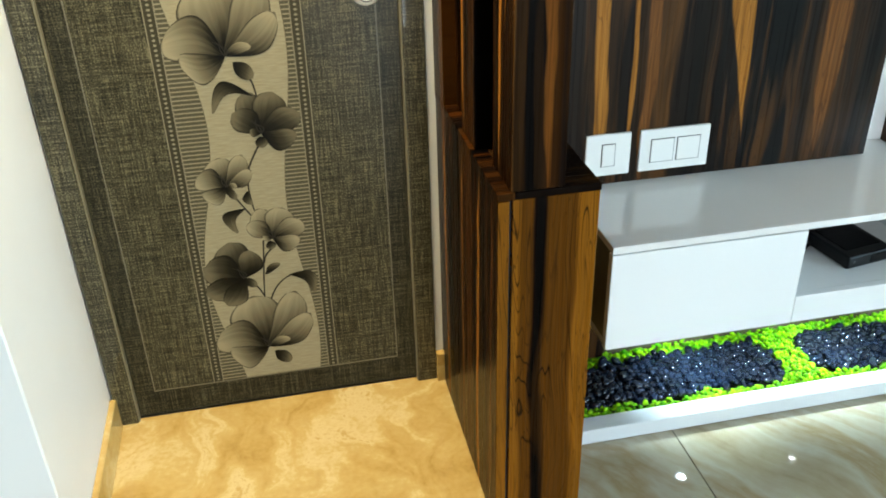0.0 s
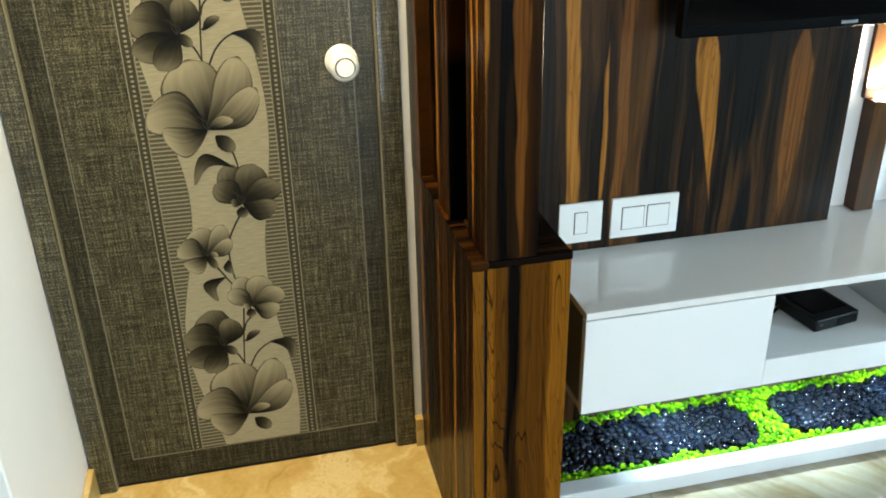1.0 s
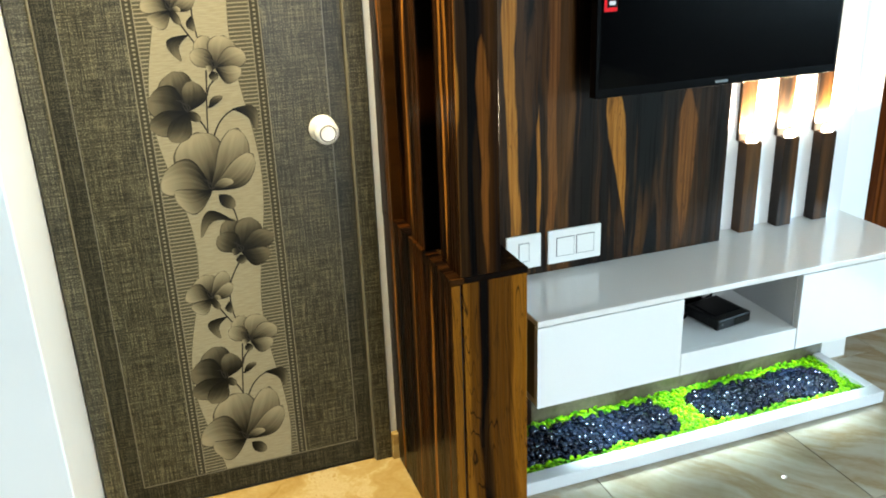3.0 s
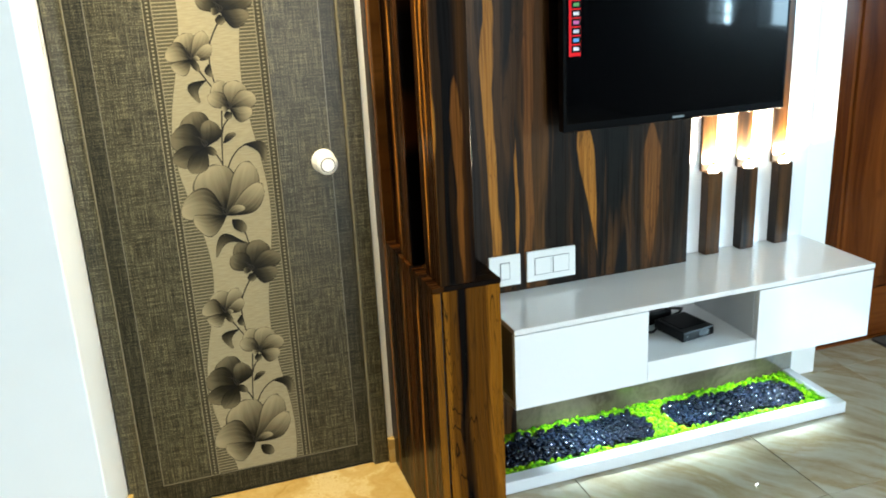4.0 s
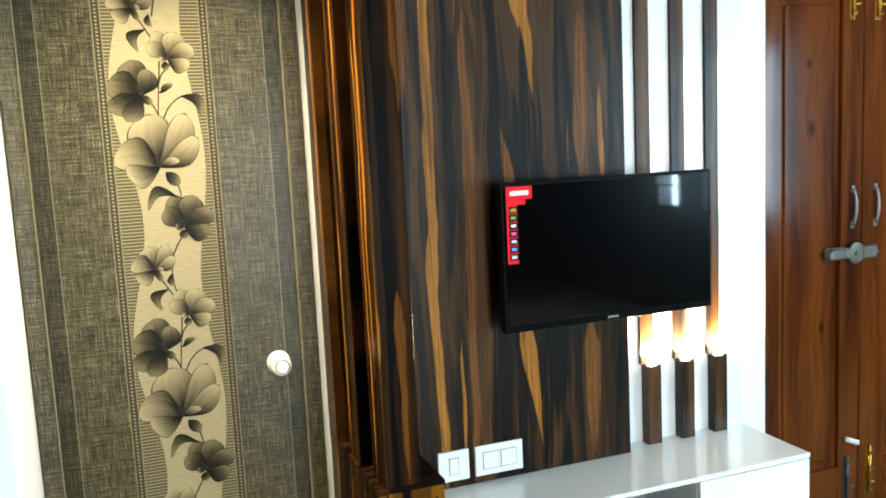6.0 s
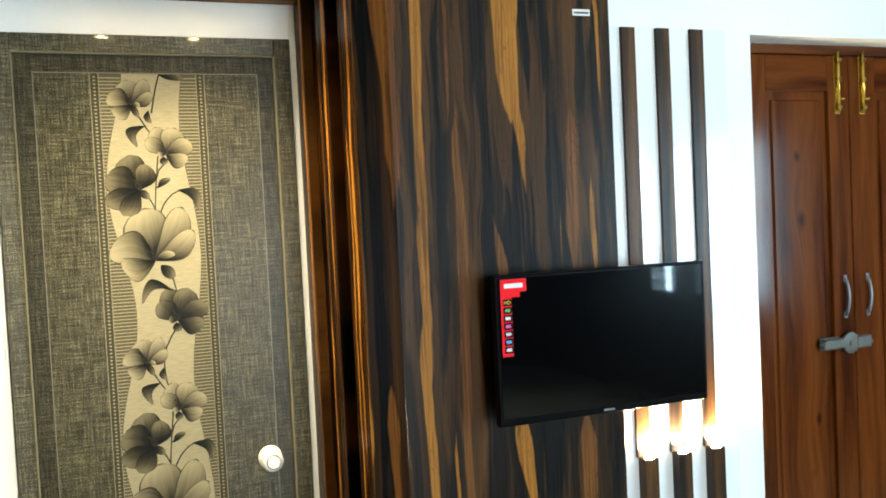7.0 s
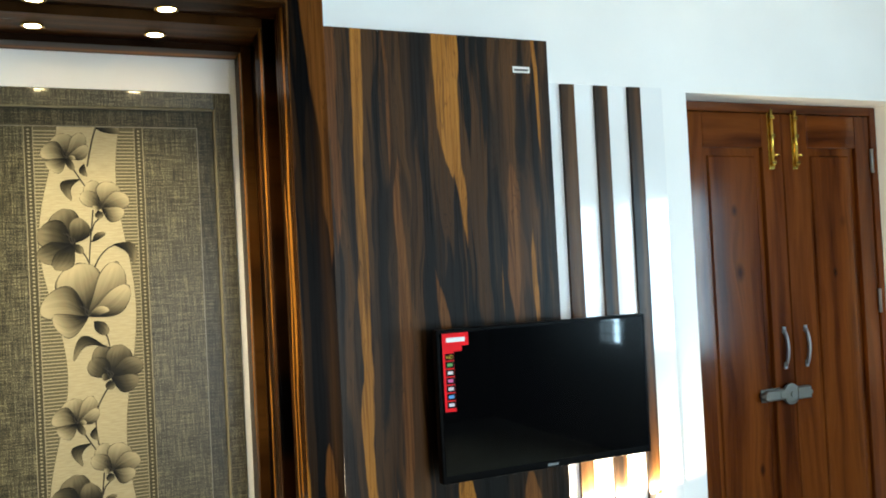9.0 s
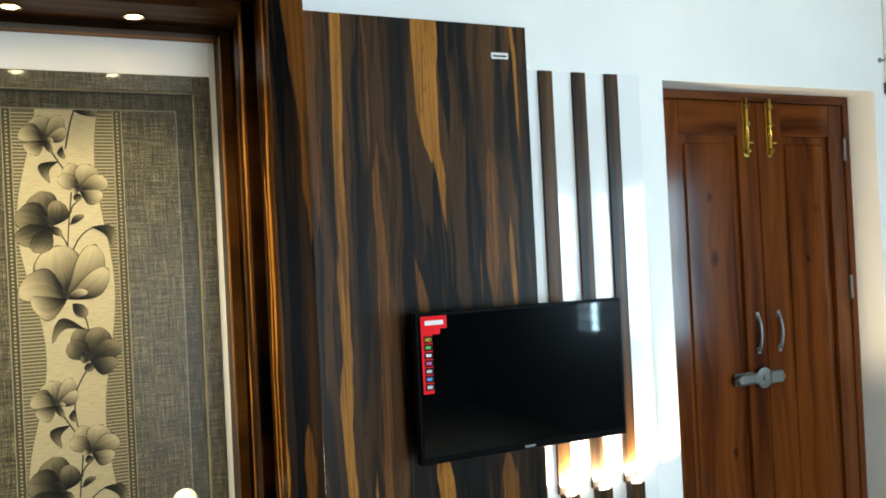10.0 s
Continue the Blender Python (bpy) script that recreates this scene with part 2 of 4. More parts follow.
def linen(name, tint=1.0):
    """Woven-look laminate: long fine threads crossing, in greys and tan."""
    m = material(name, rough=0.33)
    m.node_tree.nodes["Principled BSDF"].inputs["Specular IOR Level"].default_value = 0.15
    n = Net(m)
    x, y, z = n.position()

    def thread(kx, kz, seed, detail=2.0):
        return n.noise(n.vec(n.math("MULTIPLY", x, kx), seed, n.math("MULTIPLY", z, kz)), detail=detail)

    warp, weft = thread(310.0, 13.0, 0.0), thread(15.0, 290.0, 4.0)
    wide, bars = thread(120.0, 13.0, 8.0), thread(15.0, 110.0, 9.0)
    fibre = thread(330.0, 270.0, 2.0, 2.0)
    cloud = n.noise(n.vec(x, 1.0, z), scale=4.0, detail=2.0)
    f = n.math("ADD", n.math("ADD", n.math("MULTIPLY", warp, 0.25), n.math("MULTIPLY", weft, 0.22)),
               n.math("ADD", n.math("MULTIPLY", wide, 0.10), n.math("MULTIPLY", bars, 0.07)))
    f = n.math("ADD", f, n.math("ADD", n.math("MULTIPLY", fibre, 0.36), n.math("MULTIPLY", n.math("SUBTRACT", cloud, 0.5), 0.06)))
    a, b, c = (tuple(tint * k for k in q) for q in ((0.0058, 0.0050, 0.0024), (0.041, 0.0360, 0.0188), (0.185, 0.162, 0.090)))
    n.colour(n.ramp(f, [(0.40, a), (0.50, b), (0.62, c)]))
    n.bump(f, 0.12, 0.0006)
    return m


M_LINEN = linen("linen_laminate")
M_LINEN_DARK = linen("linen_laminate_border", 0.62)
M_EDGE = material("pale_edge_strip", (0.21, 0.185, 0.12), 0.4)
M_STRIP = material("dull_edge_strip", (0.120, 0.104, 0.064), 0.4)
M_LINEN_FRAME = linen("linen_laminate_frame")
M_LINEN_FRAME.node_tree.nodes["Principled BSDF"].inputs["Coat Weight"].default_value = 0.5


def painted(name, colour, rough=0.55, bumpy=0.04):
    m = material(name, colour, rough)
    n = Net(m)
    x, y, z = n.position()
    p = n.vec(x, y, z)
    big, small = n.noise(p, scale=1.6, detail=3.0), n.noise(p, scale=130.0, detail=2.0)
    dark = tuple(0.93 * c for c in colour)
    n.colour(n.mix(n.grey(big, 0.35, 0.0, 0.65, 1.0), dark, colour))
    n.bump(small, bumpy, 0.002)
    return m


M_WALL = painted("white_wall_paint", (0.85, 0.85, 0.83))
M_CEIL = painted("ceiling_paint", (0.74, 0.74, 0.72))
# Near-black colour stands in for the unlit far side of the room.
M_FAR = painted("dimmed_wall_paint", (0.055, 0.052, 0.048))
M_GLOSS = material("white_gloss_laminate", (0.80, 0.81, 0.81), 0.09, coat=0.5)
M_TOP = material("white_stone_top", (0.76, 0.75, 0.73), 0.10, coat=0.4)
M_CARCASS = material("grey_white_carcass", (0.55, 0.56, 0.57), 0.35)
# Carcass colour with the shade of the narrow gap put in.
M_SHADEDSIDE = material("shaded_end_carcass", (0.10, 0.10, 0.08), 0.4)
M_TRAY = material("white_tray_stone", (0.66, 0.68, 0.69), 0.18)


def marble(name, stops, scale, rough=0.07, swirl=1.4):
    m = material(name, rough=rough, coat=0.2)
    n = Net(m)
    x, y, z = n.position()
    oi = n.node("ShaderNodeObjectInfo")
    p = n.vec(n.math("ADD", x, n.math("MULTIPLY", oi.outputs["Random"], 7.0)), n.math("MULTIPLY", y, 1.0), n.math("MULTIPLY", z, 1.0))
    warp = n.noise(p, scale=scale * 0.6, detail=3.0)
    q = n.vec(n.math("ADD", n.math("MULTIPLY", x, 1.5), n.math("MULTIPLY", warp, swirl)), n.math("ADD", n.math("MULTIPLY", y, 0.7), n.math("MULTIPLY", oi.outputs["Random"], 9.0)), z)
    f = n.noise(q, scale=scale, detail=6.0, rough=0.6, distortion=0.6)
    fine = n.noise(p, scale=scale * 14, detail=3.0)
    col = n.ramp(n.math("ADD", f, n.math("MULTIPLY", n.math("SUBTRACT", fine, 0.5), 0.20)), stops)
    n.colour(col)
    n.rough(n.grey(fine, 0.3, rough, 0.7, rough + 0.05))
    return m


M_GOLD = marble("golden_marble", [(0.28, (0.38, 0.235, 0.066)), (0.42, (0.49, 0.325, 0.105)), (0.53, (0.545, 0.385, 0.145)), (0.62, (0.64, 0.50, 0.25)), (0.68, (0.50, 0.335, 0.115)), (0.76, (0.58, 0.42, 0.17))], 5.6, swirl=0.6)
M_TILE = material("beige_floor_tile", rough=0.05)
_n = Net(M_TILE)
_gx, _gy, _gz = _n.position()
_oi = _n.node("ShaderNodeObjectInfo")
_shift = _n.math("MULTIPLY", _oi.outputs["Random"], 11.0)
_slow = _n.noise(_n.vec(_gx, _gy, _shift), scale=1.6, detail=2.0)
_u = _n.math("ADD", _n.math("ADD", _n.math("MULTIPLY", _gx, 0.80), _n.math("MULTIPLY", _gy, 0.60)), _n.math("MULTIPLY", _slow, 0.35))
_v = _n.math("SUBTRACT", _n.math("MULTIPLY", _gy, 0.80), _n.math("MULTIPLY", _gx, 0.60))
_vein = _n.noise(_n.vec(_n.math("MULTIPLY", _u, 5.5), _n.math("MULTIPLY", _v, 1.1), _shift), scale=1.0, detail=6.0, rough=0.6)
_mot = _n.noise(_n.vec(_gx, _gy, _shift), scale=38.0, detail=3.0)
_n.colour(_n.ramp(_n.math("ADD", _vein, _n.math("MULTIPLY", _n.math("SUBTRACT", _mot, 0.5), 0.06)),
                  [(0.26, (0.205, 0.135, 0.066)), (0.38, (0.35, 0.285, 0.185)), (0.48, (0.44, 0.395, 0.30)), (0.56, (0.34, 0.255, 0.145)), (0.62, (0.43, 0.38, 0.28)), (0.78, (0.52, 0.49, 0.41))]))
M_BACKTILE = marble("olive_marble", [(0.30, (0.060, 0.050, 0.028)), (0.48, (0.130, 0.112, 0.070)), (0.60, (0.085, 0.068, 0.038)), (0.74, (0.170, 0.150, 0.100))], 4.0, rough=0.10, swirl=0.8)
M_GROUT = painted("grey_grout", (0.16, 0.145, 0.12), 0.8)
M_BLACK = material("black_gap", (0.006, 0.005, 0.004), 0.6)

TEAK = [(0.0, (0.024, 0.0046, 0.0010)), (0.34, (0.038, 0.0082, 0.0016)), (0.46, (0.088, 0.0205, 0.0035)), (0.60, (0.142, 0.0375, 0.0066)), (0.74, (0.048, 0.0108, 0.0022))]


def teak(name, along="z", seed=0.0, eyes=()):
    m = material(name, rough=0.15)
    m.node_tree.nodes["Principled BSDF"].inputs["Specular IOR Level"].default_value = 0.3
    n = Net(m)
    x, y, z = n.position()
    u, v = (n.math("ADD", x, n.math("MULTIPLY", y, 0.9)), z) if along == "z" else (n.math("ADD", z, n.math("MULTIPLY", y, 0.9)), x)
    sway = n.noise(n.vec(n.math("MULTIPLY", u, 3.0), seed, n.math("MULTIPLY", v, 1.1)), detail=2.0)
    u2 = n.math("ADD", u, n.math("MULTIPLY", sway, 0.16))
    band = n.noise(n.vec(n.math("MULTIPLY", u2, 11.0), seed + 2, n.math("MULTIPLY", v, 0.7)), detail=4.0)
    hair = n.noise(n.vec(n.math("MULTIPLY", u2, 260.0), seed + 5, n.math("MULTIPLY", v, 5.0)), detail=2.0)
    knots = n.node("ShaderNodeTexVoronoi")
    n.put(knots.inputs["Vector"], n.vec(n.math("MULTIPLY", u, 2.4), seed, n.math("MULTIPLY", v, 2.0)))
    knots.inputs["Scale"].default_value = 1.0
    knot = n.grey(knots.outputs["Distance"], 0.02, 1.0, 0.075, 0.0)
    col = n.ramp(n.math("ADD", band, n.math("MULTIPLY", n.math("SUBTRACT", hair, 0.5), 0.12)), TEAK)
    col = n.mix(n.math("MULTIPLY", knot, 0.8), col, (0.03, 0.009, 0.004))
    for kx, kz, size in eyes:
        dx, dz = n.math("DIVIDE", n.math("SUBTRACT", x, kx), size), n.math("DIVIDE", n.math("SUBTRACT", z, kz), size * 1.7)
        d = n.math("SQRT", n.math("ADD", n.math("MULTIPLY", dx, dx), n.math("MULTIPLY", dz, dz)))
        d = n.math("ADD", d, n.math("MULTIPLY", n.math("SUBTRACT", band, 0.5), 0.9))
        col = n.mix(n.grey(d, 0.3, 0.90, 1.1, 0.0), col, (0.022, 0.0060, 0.0022))
    n.colour(col)
    n.bump(hair, 0.05, 0.0006)
    return m


M_TEAK, M_TEAK_H, M_TEAK_P = teak("teak_upright", "z", 1.0), teak("teak_level", "x", 4.0), teak("teak_board", "z", 8.0, [(2.331, 1.815, 0.017), (2.343, 1.573, 0.026), (2.40, 0.80, 0.016), (2.85, 1.55, 0.014)])
M_BRASS = material("brass", (0.66, 0.44, 0.09), 0.25, 1.0)
M_STEEL = material("brushed_steel", (0.24, 0.245, 0.245), 0.42, 0.9)
M_LATCH = material("cast_grey_latch", (0.135, 0.13, 0.115), 0.45, 0.6)
M_DARKSTEEL = material("dull_dark_steel", (0.10, 0.10, 0.10), 0.45, 0.7)
M_CREAM = material("cream_plastic", (0.80, 0.78, 0.70), 0.25, coat=0.3)
M_WHITE = material("white_switch_plastic", (0.80, 0.80, 0.77), 0.22, coat=0.3)
M_LINE = material("grey_recess_line", (0.06, 0.06, 0.058), 0.6)
M_TVBODY = material("black_tv_plastic", (0.0012, 0.0012, 0.0014), 0.35)
M_TVBODY.node_tree.nodes["Principled BSDF"].inputs["Specular IOR Level"].default_value = 0.06
M_SCREEN = material("black_tv_glass", (0.0005, 0.0005, 0.0008), 0.04)
_b = M_SCREEN.node_tree.nodes["Principled BSDF"]
_b.inputs["Specular IOR Level"].default_value = 0.24
_b.inputs["Coat Weight"].default_value, _b.inputs["Coat Roughness"].default_value = 0.10, 0.20
M_RED = material("red_label", (0.78, 0.006, 0.012), 0.45)
M_RED.node_tree.nodes["Principled BSDF"].inputs["Specular IOR Level"].default_value = 0.12
M_BOX = material("black_box_plastic", (0.0022, 0.0022, 0.0025), 0.3)
M_BOX.node_tree.nodes["Principled BSDF"].inputs["Specular IOR Level"].default_value = 0.25
M_PALEINK = material("pale_label_ink", (0.75, 0.75, 0.75), 0.5)
M_FROST = material("window_frame_paint", (0.62, 0.62, 0.60), 0.4)
M_PLASTICWHITE = material("white_plastic_cap", (0.80, 0.79, 0.76), 0.4)
M_LAMPWARM = material("warm_lamp_lens", (1, 0.9, 0.7), 0.4, emit=(1.0, 0.78, 0.42), power=150.0)
M_LAMPUP = material("uplight_lens", (1, 0.95, 0.85), 0.4, emit=(1.0, 0.86, 0.62), power=40.0)
M_LAMPCOOL = material("cool_lamp_lens", (1, 1, 1), 0.4, emit=(0.86, 0.97, 1.0), power=30.0)

# ---------------- mesh helpers ----------------


def box(x0, x1, y0, y1, z0, z1, bevel=0.0, bm=None, seg=1):
    own = bm is None
    bm = bm or bmesh.new()
    made = bmesh.ops.create_cube(bm, size=1.0)
    for v in made["verts"]:
        v.co = Vector(((x0 + x1) / 2 + v.co.x * (x1 - x0), (y0 + y1) / 2 + v.co.y * (y1 - y0), (z0 + z1) / 2 + v.co.z * (z1 - z0)))
    if bevel > 0:
        edges = list({e for v in made["verts"] for e in v.link_edges})
        bmesh.ops.bevel(bm, geom=edges, offset=bevel, segments=seg, affect="EDGES", profile=0.5)
    return bm


def turned(profile, centre, axis="z", steps=28, bm=None):
    """A lathe shape: (radius, height) pairs turned round an axis through centre."""
    bm = bm or bmesh.new()
    rings = []
    for r, h in profile:
        ring = []
        for k in range(steps):
            a = 2 * math.pi * k / steps
            c, s = r * math.cos(a), r * math.sin(a)
            p = {"z": (c, s, h), "y": (c, -h, s), "x": (h, c, s)}[axis]
            ring.append(bm.verts.new(Vector(centre) + Vector(p)))
        rings.append(ring)
    for a, b in zip(rings, rings[1:]):
        for k in range(steps):
            bm.faces.new((a[k], a[(k + 1) % steps], b[(k + 1) % steps], b[k]))
    bm.faces.new(rings[0][::-1])
    bm.faces.new(rings[-1])
    bmesh.ops.recalc_face_normals(bm, faces=bm.faces)
    return bm


def tube(points, radius, bm=None, steps=10):
    bm = bm or bmesh.new()
    rings = []
    pts = [Vector(p) for p in points]
    for i, p in enumerate(pts):
        d = (pts[min(i + 1, len(pts) - 1)] - pts[max(i - 1, 0)]).normalized()
        side = d.cross(Vector((0.31, 0.17, 0.94))).normalized()
        up = side.cross(d)
        rings.append([bm.verts.new(p + radius * (math.cos(2 * math.pi * k / steps) * side + math.sin(2 * math.pi * k / steps) * up)) for k in range(steps)])
    for a, b in zip(rings, rings[1:]):
        for k in range(steps):
            bm.faces.new((a[k], a[(k + 1) % steps], b[(k + 1) % steps], b[k]))
    bm.faces.new(rings[0][::-1])
    bm.faces.new(rings[-1])
    bmesh.ops.recalc_face_normals(bm, faces=bm.faces)
    return bm


def part(name, bm, mat_, parent=None, label="", smooth=False):
    """Links a bmesh, written in world coordinates, as one mesh under parent."""
    me = bpy.data.meshes.new(name)
    bm.to_mesh(me)
    bm.free()
    me.materials.append(mat_)
    if smooth:
        for p in me.polygons:
            p.use_smooth = True
    ob = new(name, me)
    if parent is not None:
        ob.parent = parent
        at, up = Vector((0, 0, 0)), parent
        while up is not None:
            at += Vector(up.location)
            up = up.parent
        ob.location = -at
        if at.length > 0:
            me.transform(Matrix.Translation(-at))
            ob.location = (0, 0, 0)
    if label:
        ob["label"] = label
    return ob


def lettering(text, size, at):
    """Upright letters that face -y, centred over at."""
    curve = bpy.data.curves.new("letters", "FONT")
    curve.body, curve.size, curve.align_x, curve.extrude = text, size, "CENTER", 0.0001
    holder = bpy.data.objects.new("letters", curve)
    me = bpy.data.meshes.new_from_object(holder)
    bm = bmesh.new()
    bm.from_mesh(me)
    bmesh.ops.transform(bm, matrix=Matrix.Translation(at) @ Matrix.Rotation(radians(90), 4, "X"), verts=bm.verts)
    bpy.data.objects.remove(holder)
    bpy.data.curves.remove(curve)
    bpy.data.meshes.remove(me)
    return bm


def thing(name, base, label, category, group="", kind=""):
    ob = new(name)
    ob.location = base
    ob.empty_display_size = 0.05
    return tagged(ob, label, category, group, kind)


def solid(name, bm, mat_, label, category, kind="structure", group="", smooth=False):
    return tagged(part(name, bm, mat_, smooth=smooth), label, category, group, kind)


# ---------------- the room ----------------
SD_X0, SD_X1, SD_Z = 0.5, 1.8, 2.15
H, X0, X1, Y0, YW, YF = 2.78, -3.4, 4.2, -4.4, 1.94, 1.49
T = 0.14

solid("floor", box(X0 - T, X1 + T, Y0 - T, 2.45, -0.12, -0.004), M_GROUT, "grey bedding and joints under the floor tiles", "floor")
solid("ceiling", box(X0 - T, X1 + T, Y0 - T, 2.45, H, H + 0.12), M_CEIL, "plain white painted ceiling", "ceiling")
solid("wall_west", box(X0 - T, X0, Y0, YF, 0, H), M_FAR, "plain unseen wall, colour darkened for a dim room", "wall")
solid("wall_south", box(X0 - T, SD_X0, Y0 - T, Y0, 0, H), M_FAR, "plain unseen wall, colour darkened for a dim room", "wall")
solid("wall_south_east", box(SD_X1, X1 + T, Y0 - T, Y0, 0, H), M_FAR, "plain unseen wall, colour darkened for a dim room", "wall")
solid("wall_south_head", box(SD_X0, SD_X1, Y0 - T, Y0, SD_Z, H), M_FAR, "plain unseen wall above the garden door, darkened for a dim room", "wall")
sd = thing("door_3", ((SD_X0 + SD_X1) / 2, Y0 - 0.07, 0), "wide open garden doorway in a painted frame", "door", kind="structure")
for a, b in ((SD_X0, SD_X0 + 0.06), (SD_X1 - 0.06, SD_X1)):
    part("frame_post", box(a, b, Y0 - 0.11, Y0 - 0.04, 0, SD_Z, 0.004), M_FROST, sd)
part("frame_head", box(SD_X0 + 0.06, SD_X1 - 0.06, Y0 - 0.11, Y0 - 0.04, SD_Z - 0.06, SD_Z, 0.004), M_FROST, sd)
# white wall mass beside the passage, its end faces the door
solid("wall_pier", box(X0 - T, -0.39, YF, 2.10, 0, H, 0.003), M_WALL, "white painted wall end beside the floral door", "wall")
# wall behind the floral door, over it and at its side
solid("wall_passage_side", box(0.386, 0.46, 1.975, 2.10, 0, 2.29), M_WALL, "narrow white plaster strip beside the door frame", "wall")
solid("wall_passage_head", box(-0.39, 0.386, 1.985, 2.10, 2.18, 2.40), M_WALL, "white plaster above the floral door frame", "wall")
solid("wall_passage_back", box(-0.39, 0.46, 2.10, 2.20, 0, H), M_WALL, "plain wall behind the passage door", "wall")
# television wall, with the opening of the teak door
DX0, DX1, DZ, DY = 2.0, 3.115, 2.236, 2.09
solid("wall_north", box(0.46, DX0, YW, YW + 0.24, 0, H), M_WALL, "white painted wall behind the television", "wall")
solid("wall_north_over_door", box(DX0, DX1, YW, YW + 0.24, DZ, H), M_WALL, "white painted wall over the teak door", "wall")
solid("wall_north_east", box(DX1, X1 + T, YW, YW + 0.24, 0, H), M_WALL, "white painted wall beyond the teak door", "wall")
solid("wall_over_portal", box(-0.39, 0.46, YF, 1.98, 2.43, H), M_WALL, "white painted wall above the wooden portal", "wall")
# east wall with the window opening
solid("wall_east_south", box(X1, X1 + T, Y0, WIN_Y0, 0, H), M_FAR, "unseen wall beside the window, darkened for a dim room", "wall")
solid("wall_east_north", box(X1, X1 + T, WIN_Y1, YW, 0, H), M_FAR, "unseen wall beside the window, darkened for a dim room", "wall")
solid("wall_east_sill", box(X1, X1 + T, WIN_Y0, WIN_Y1, 0, WIN_Z0), M_FAR, "unseen wall below the window, darkened for a dim room", "wall")
solid("wall_east_head", box(X1, X1 + T, WIN_Y0, WIN_Y1, WIN_Z1, H), M_FAR, "unseen wall above the window, darkened for a dim room", "wall")
win = thing("window_1", (X1 + 0.06, (WIN_Y0 + WIN_Y1) / 2, WIN_Z0), "wide window with painted casements", "window", kind="structure")
for yy in (WIN_Y0 + 0.01, WIN_Y0 + 0.10, WIN_Y0 + 0.19, -1.24, -0.77, WIN_Y1 - 0.01):
    part("window_mullion", box(X1 + 0.005, X1 + 0.018, yy - 0.006, yy + 0.006, WIN_Z0, WIN_Z1, 0.002), M_FROST, win)
for k in range(14):
    zz = WIN_Z0 + 0.088 * k
    part("window_bar", box(X1 + 0.005, X1 + 0.015, WIN_Y0, WIN_P0, zz - 0.006, zz + 0.006, 0.002), M_FROST, win)
for zz in (WIN_Z0, WIN_Z0 + 0.62, WIN_Z1):
    part("window_rail", box(X1 + 0.035, X1 + 0.085, WIN_P1, WIN_Y1, zz - 0.02, zz + 0.02, 0.003), M_FROST, win)
solid("wall_east_pier", box(X1, X1 + T, WIN_P0, WIN_P1, WIN_Z0, WIN_Z1), M_FAR, "unseen wall between the windows, darkened for a dim room", "wall")

# ---------------- marble skirting ----------------
solid("baseboard_west", box(-0.39, -0.376, YF + 0.005, 1.965, 0, 0.085, 0.002), M_GOLD, "golden marble skirting on the passage wall", "baseboard")
solid("baseboard_east", box(0.386, 0.412, 1.955, 1.975, 0, 0.085, 0.002), M_GOLD, "golden marble skirting stub by the portal", "baseboard")
solid("floor_passage", box(-0.39, 0.43, 1.30, 1.985, -0.004, 0.0015), M_GOLD, "polished golden marble slab in the passage", "floor")

# ---------------- floral door ----------------
door = thing("door_1", (0, 1.99, 0), "closed grey linen-look door with a floral printed band", "door", kind="structure")
FY = 1.99
part("leaf", box(-0.340, 0.340, FY, FY + 0.035, 0.004, 2.135), M_LINEN_DARK, door, "dark linen border of the leaf")
part("panel", box(-0.290, 0.290, FY - 0.003, FY, 0.076, 2.082), M_LINEN, door, "grey linen-look laminate panel")
for x0, x1, z0, z1 in ((-0.2925, -0.290, 0.0735, 2.0845), (0.290, 0.2925, 0.0735, 2.0845), (-0.290, 0.290, 0.0735, 0.076), (-0.290, 0.290, 2.082, 2.0845)):
    part("edge_strip", box(x0, x1, FY - 0.004, FY, z0, z1), M_STRIP, door, "thin pale edge strip")
for x0, x1, z0, z1, nm in ((-0.386, -0.340, 0, 2.182, "frame_post"), (0.340, 0.386, 0, 2.182, "frame_post"), (-0.340, 0.340, 2.135, 2.182, "frame_head")):
    bm = box(x0, x1, FY - 0.022, FY + 0.05, z0, z1, 0.002)
    if nm == "frame_head":
        # its face leans back a hair
        for v in bm.verts:
            v.co.y += 0.016 * (v.co.z - z0)
    part(nm, bm, M_LINEN_FRAME, door, "linen-look door frame")
for x0, x1, z0, z1 in ((-0.340, -0.3375, 0.0, 2.1325), (0.3375, 0.340, 0.0, 2.1325), (-0.340, 0.340, 2.1325, 2.135)):
    part("frame_bead", box(x0, x1, FY - 0.018, FY, z0, z1), M_EDGE, door, "thin pale frame bead")
knob = part("door_knob", turned([(0.034, 0.0), (0.034, 0.004), (0.030, 0.008), (0.016, 0.012), (0.014, 0.028), (0.024, 0.036), (0.030, 0.046), (0.0295, 0.056), (0.0245, 0.062), (0.024, 0.0625)], (0.268, FY - 0.003, 0.985), "y"), M_CREAM, door, "round cream door knob", smooth=True)
part("knob_button", turned([(0.0205, 0.0), (0.0205, 0.003), (0.019, 0.0042)], (0.268, FY - 0.0655, 0.985), "y"), M_DARKSTEEL, knob, "steel centre ring", smooth=True)
part("knob_cap", turned([(0.0180, 0.0), (0.0175, 0.002)], (0.268, FY - 0.0697, 0.985), "y"), M_CREAM, knob, "cream centre button")

